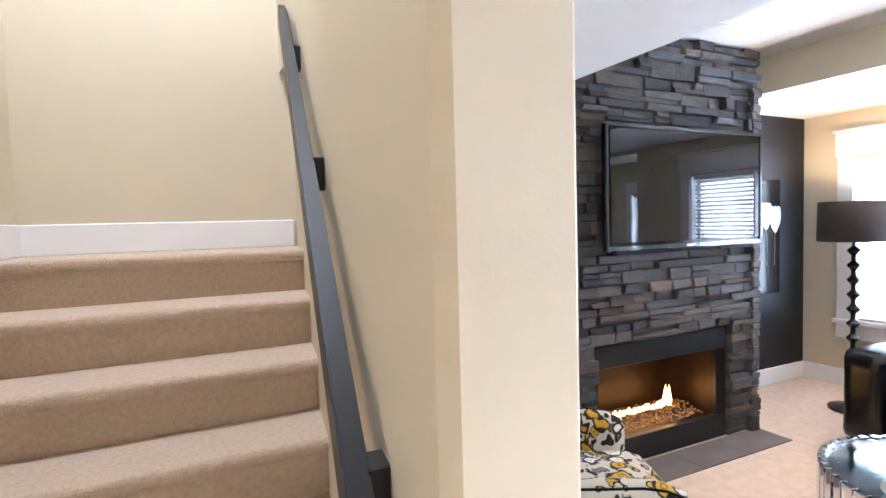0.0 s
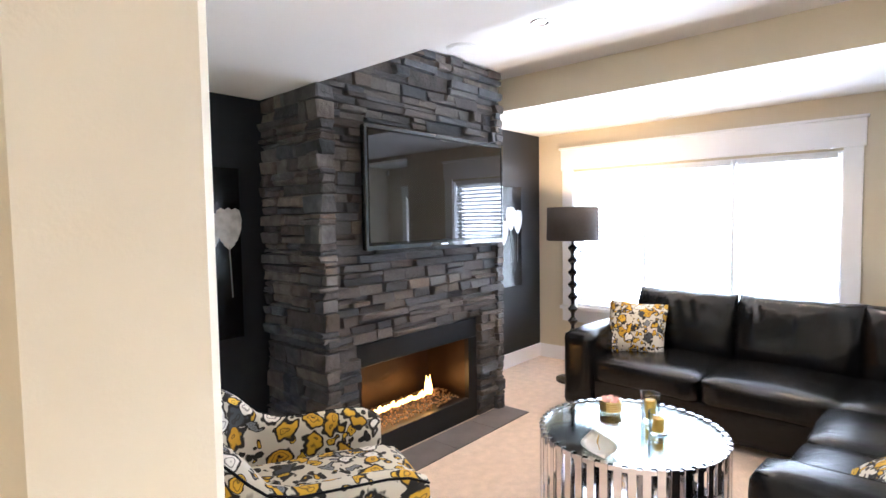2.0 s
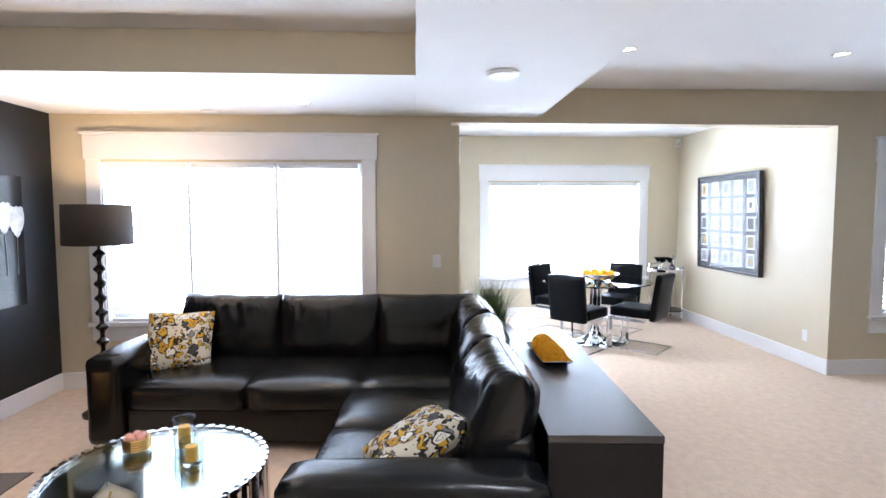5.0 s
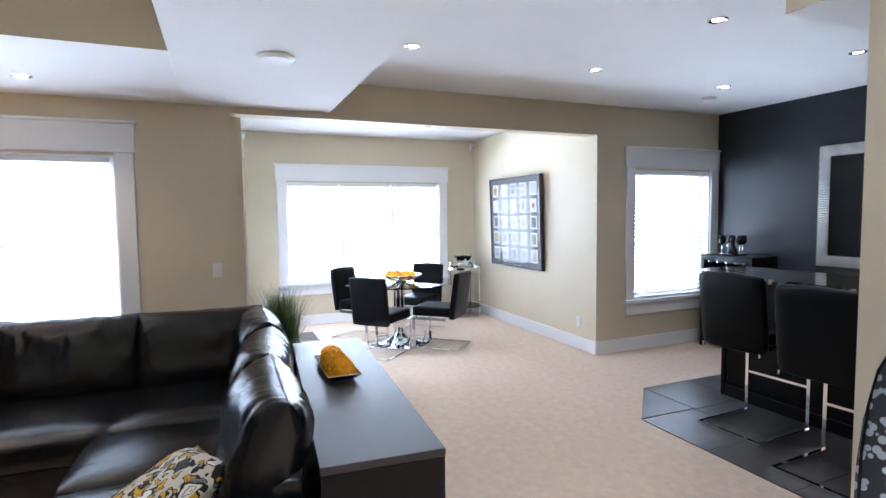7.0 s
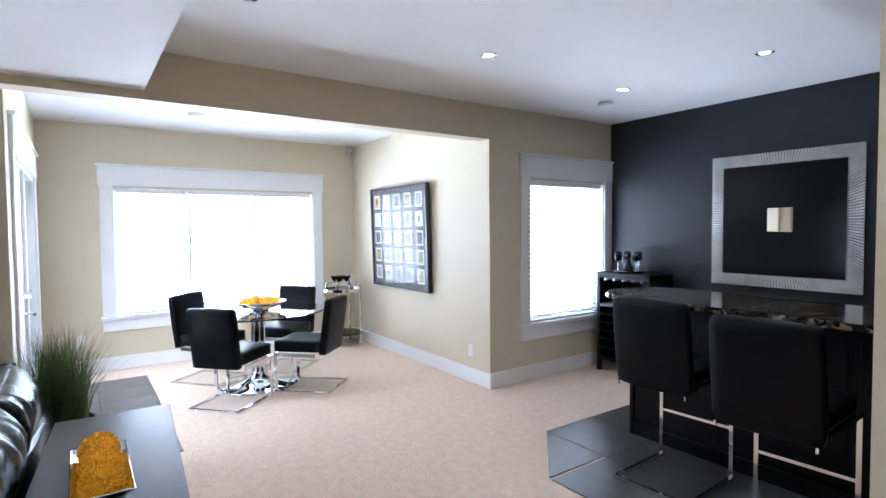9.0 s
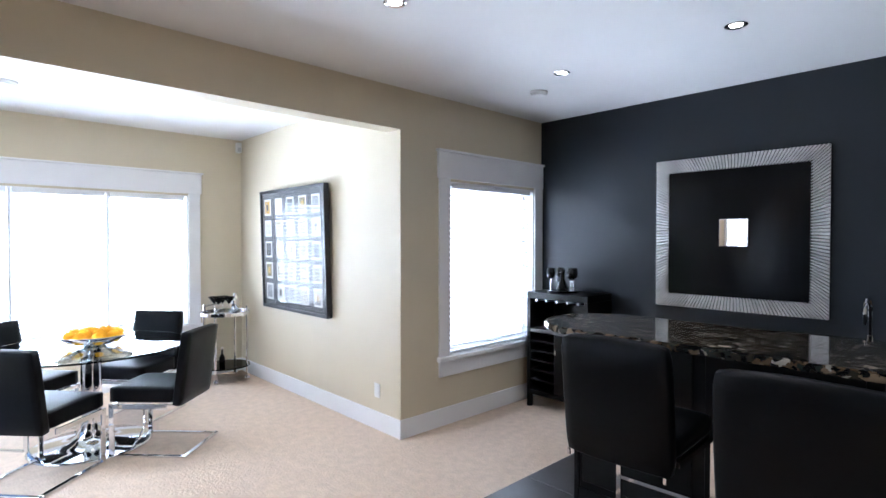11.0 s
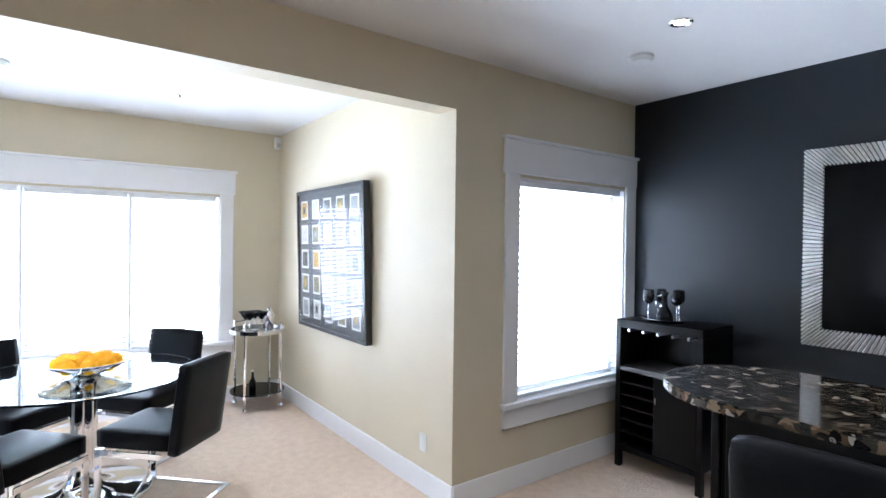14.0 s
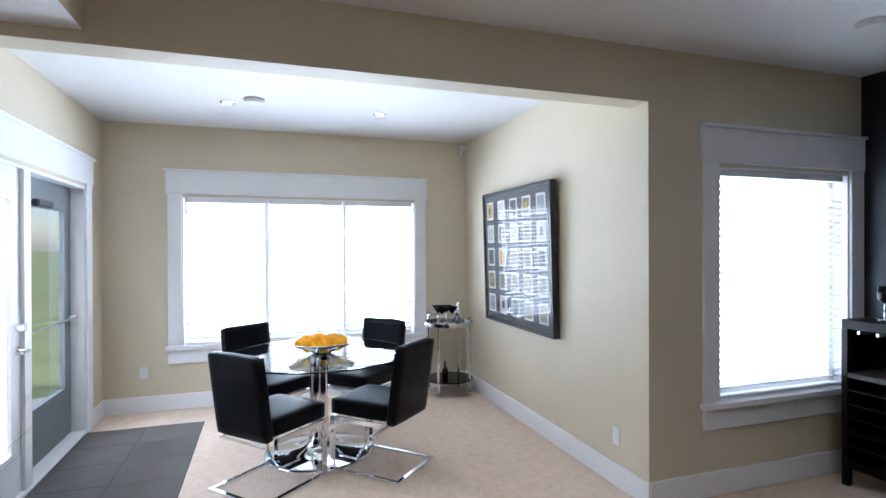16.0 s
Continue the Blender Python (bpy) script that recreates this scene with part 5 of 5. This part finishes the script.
pal = [mat("print_" + n, c, 0.6, vary=0.5, scale=40) for n, c in (("gold", (0.5, 0.3, 0.05)), ("grey", (0.3, 0.3, 0.3)), ("pale", (0.5, 0.48, 0.44)), ("dark", (0.06, 0.056, 0.053)), ("olive", (0.2, 0.17, 0.07)))]
PALE = mat("print_border", (0.7, 0.69, 0.66), 0.6, vary=0.05)
for i in range(5):
    for j in range(5):
        cx, cz = -PW / 2 + 0.165 + i * 0.2475, 0.175 + j * 0.22
        part("print_border", B(cx - 0.075, cx + 0.075, 0.0455, 0.047, cz - 0.085, cz + 0.085, bevel=0.0007), PALE, pc)
        m = pal[0] if (i, j) in ((4, 4), (3, 2)) else pal[(i * 7 + j * 3 + i * j) % 4 + 1]
        part("print", B(cx - 0.056, cx + 0.056, 0.0473, 0.0485, cz - 0.066, cz + 0.066), m, pc)
        if (i + 2 * j) % 3 == 0:
            part("print_panel", B(cx - 0.022, cx + 0.022, 0.0487, 0.0497, cz - 0.032, cz + 0.032), pal[(i + j) % 5], pc)
gp = part("glazing", B(-PW / 2 + 0.03, PW / 2 - 0.03, 0.052, 0.056, 0.03, PH - 0.03), ARTGLASS, pc)
gp.visible_shadow = False

# plant behind the console
pl = thing("potted_grass", "tall green ornamental grass in a dark pot", "plant", at=pose(5.19, -0.76, 0))
part("pot", lathe([(0.0, 0.0), (0.13, 0.0), (0.17, 0.5), (0.16, 0.5), (0.15, 0.46), (0.0, 0.46)], 28), mat("dark_pot", (0.03, 0.03, 0.03), 0.4, vary=0.15), pl)
bm = bmesh.new()
q = random.Random(3)
for i in range(1100):
    a, r0 = q.uniform(0, 6.283), q.uniform(0, 0.13)
    L, lean = q.uniform(0.3, 0.62), q.uniform(0.02, 0.42) * q.uniform(0.4, 1)
    b0 = Vector((r0 * math.cos(q.uniform(0, 6.28)), r0 * math.sin(q.uniform(0, 6.28)), 0.45))
    dr = Vector((math.cos(a), math.sin(a), 0))
    sd = Vector((-dr.y, dr.x, 0)) * q.uniform(0.0025, 0.0045)
    prev = None
    for k in range(5):
        f = k / 4
        p = b0 + dr * lean * f * f + Vector((0, 0, L * (f - 0.25 * lean * f * f)))
        w = sd * (1 - f * 0.95)
        cur = (bm.verts.new(p - w), bm.verts.new(p + w))
        if prev:
            bm.faces.new((prev[0], prev[1], cur[1], cur[0]))
        prev = cur
tagged(part("blades", bm, LEAF, pl, "fine green blades"), kind="stuff")


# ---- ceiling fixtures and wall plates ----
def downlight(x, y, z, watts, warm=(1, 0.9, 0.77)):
    d = thing("downlight", "small round recessed ceiling light, or added fill light, with chrome trim", "light", "recessed ceiling lights", at=pose(x, y, z))
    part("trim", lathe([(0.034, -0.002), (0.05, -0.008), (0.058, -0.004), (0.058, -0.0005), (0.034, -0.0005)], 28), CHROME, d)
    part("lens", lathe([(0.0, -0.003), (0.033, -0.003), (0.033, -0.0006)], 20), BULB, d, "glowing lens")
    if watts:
        L = new("downlight_or_fill_lamp", bpy.data.lights.new("downlight_or_fill_lamp", "SPOT"))
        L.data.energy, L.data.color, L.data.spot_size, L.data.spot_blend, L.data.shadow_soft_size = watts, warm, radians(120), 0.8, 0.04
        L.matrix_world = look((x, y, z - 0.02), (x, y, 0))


# The three at x < 2 are unseen, added to fill hall and stairs.
for x, y, z, w in ((3.14, 1.66, ZC, 52), (4.95, 1.65, ZS, 18), (4.9, 0.755, ZS, 18), (4.32, -1.6, ZC, 14), (4.36, -3.18, ZC, 12), (3.2, -3.15, ZC, 12), (3.3, -4.7, ZC, 10), (4.42, -4.7, ZC, 10),
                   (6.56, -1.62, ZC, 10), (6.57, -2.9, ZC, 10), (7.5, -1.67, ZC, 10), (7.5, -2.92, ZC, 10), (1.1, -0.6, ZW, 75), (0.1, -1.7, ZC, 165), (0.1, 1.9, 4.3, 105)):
    # z > 4: stands in for daylight falling down the stairwell
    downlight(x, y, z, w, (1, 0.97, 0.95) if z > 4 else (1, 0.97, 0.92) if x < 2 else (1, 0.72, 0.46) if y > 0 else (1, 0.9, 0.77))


def disc(name, x, y, z, r, h, label, category):
    d = thing(name, label, category, at=pose(x, y, z))
    part("housing", lathe([(0.0, -h), (r * 0.8, -h), (r, -h * 0.5), (r, -0.0005)], 32), WHITE, d)
    part("grille", lathe([(r * 0.72, -h - 0.002), (r * 0.76, -h - 0.002), (r * 0.76, -h + 0.001), (r * 0.72, -h + 0.001), (r * 0.72, -h - 0.002)], 32), WHITE, d)


disc("ceiling_speaker", 3.175, 2.3, ZC, 0.105, 0.008, "round white flush ceiling speaker", "speaker")
disc("ceiling_speaker", 3.96, -0.66, ZS, 0.105, 0.02, "round white flush ceiling speaker", "speaker")
disc("smoke_alarm", 4.82, -4.98, ZC, 0.07, 0.03, "round white smoke alarm", "alarm")
disc("smoke_alarm", 7.34, -1.88, ZC, 0.08, 0.03, "round white smoke alarm", "alarm")
disc("smoke_alarm", 5.3, 1.64, ZS, 0.07, 0.012, "round white ceiling vent cover", "vent")


def plate_on(name, m, label, category):
    """A wall plate facing -y in its own frame."""
    p = thing(name, label, category, at=m)
    part("plate", B(-0.036, 0.036, -0.007, -0.0005, -0.058, 0.058, bevel=0.002), WHITE, p)
    for z in (-0.02, 0.02):
        part("rocker", B(-0.015, 0.015, -0.01, -0.0072, z - 0.014, z + 0.014), WHITE, p)


plate_on("light_switch", pose(XE, -0.31, 1.14, 0, 0, -90), "white rocker light switch plate", "switch")
plate_on("power_outlet", pose(5.78, YP, 0.32, 0, 0, 180), "white wall outlet plate", "outlet")
plate_on("power_outlet", pose(XD, -0.87, 0.37, 0, 0, -90), "white wall outlet plate", "outlet")
ms = thing("motion_sensor", "small white alarm sensor in the corner", "sensor")
part("body", B(XD - 0.05, XD - 0.0005, -4.1, -4.04, 2.57, 2.69, bevel=0.008), WHITE, ms)
part("lens", B(XD - 0.054, XD - 0.0505, -4.09, -4.05, 2.58, 2.63), mat("frosted_lens", (0.6, 0.6, 0.6), 0.3, vary=0.02), ms)

# ---- outside: fence and far houses ----
fence = thing("fence", "black metal picket fence along the lawn", "fence")
bm = bmesh.new()
for i in range(180):
    x = 2 + i * 0.12
    box(bm, x, x + 0.016, 11.99, 12.01, -0.21, 0.95)
tagged(part("pickets", bm, DARKMETAL, fence), kind="stuff")
for z in (-0.05, 0.88):
    part("rail", B(2, 23.6, 11.985, 12.015, z, z + 0.03), DARKMETAL, fence)
q = random.Random(9)
roofm = mat("roof_shingle", (0.12, 0.11, 0.11), 0.9, vary=0.2, scale=3)
for i in range(9):
    x, y, w, h = 4 + i * 13, 75 + q.uniform(-8, 8), q.uniform(9, 12), q.uniform(4, 6)
    hs = thing("far_house", "distant pale two-storey house with dark roof", "house", "houses beyond the lawn", at=pose(x, y, -0.3))
    sid = part("wall", B(-w / 2, w / 2, -4, 4, 0, h), mat("siding", (q.uniform(0.35, 0.55), q.uniform(0.33, 0.45), 0.38), 0.8, vary=0.06), hs)
    bm = bmesh.new()
    vs = [bm.verts.new(c) for c in ((-w / 2 - 0.4, -4.4, h), (w / 2 + 0.4, -4.4, h), (w / 2 + 0.4, 4.4, h), (-w / 2 - 0.4, 4.4, h), (-w / 2 - 0.4, 0, h + 2.4), (w / 2 + 0.4, 0, h + 2.4))]
    for f in ((0, 1, 5, 4), (2, 3, 4, 5), (0, 4, 3), (1, 2, 5), (3, 2, 1, 0)):
        bm.faces.new([vs[k] for k in f])
    part("roof", bm, roofm, hs)
    for k in range(3):
        for zz in (0.9, 3.4):
            if zz + 1.2 < h:
                part("window", B(-w / 2 + 1 + k * (w - 3) / 2, -w / 2 + 2.2 + k * (w - 3) / 2, -4.05, -3.99, zz, zz + 1.2), BLACK, hs)
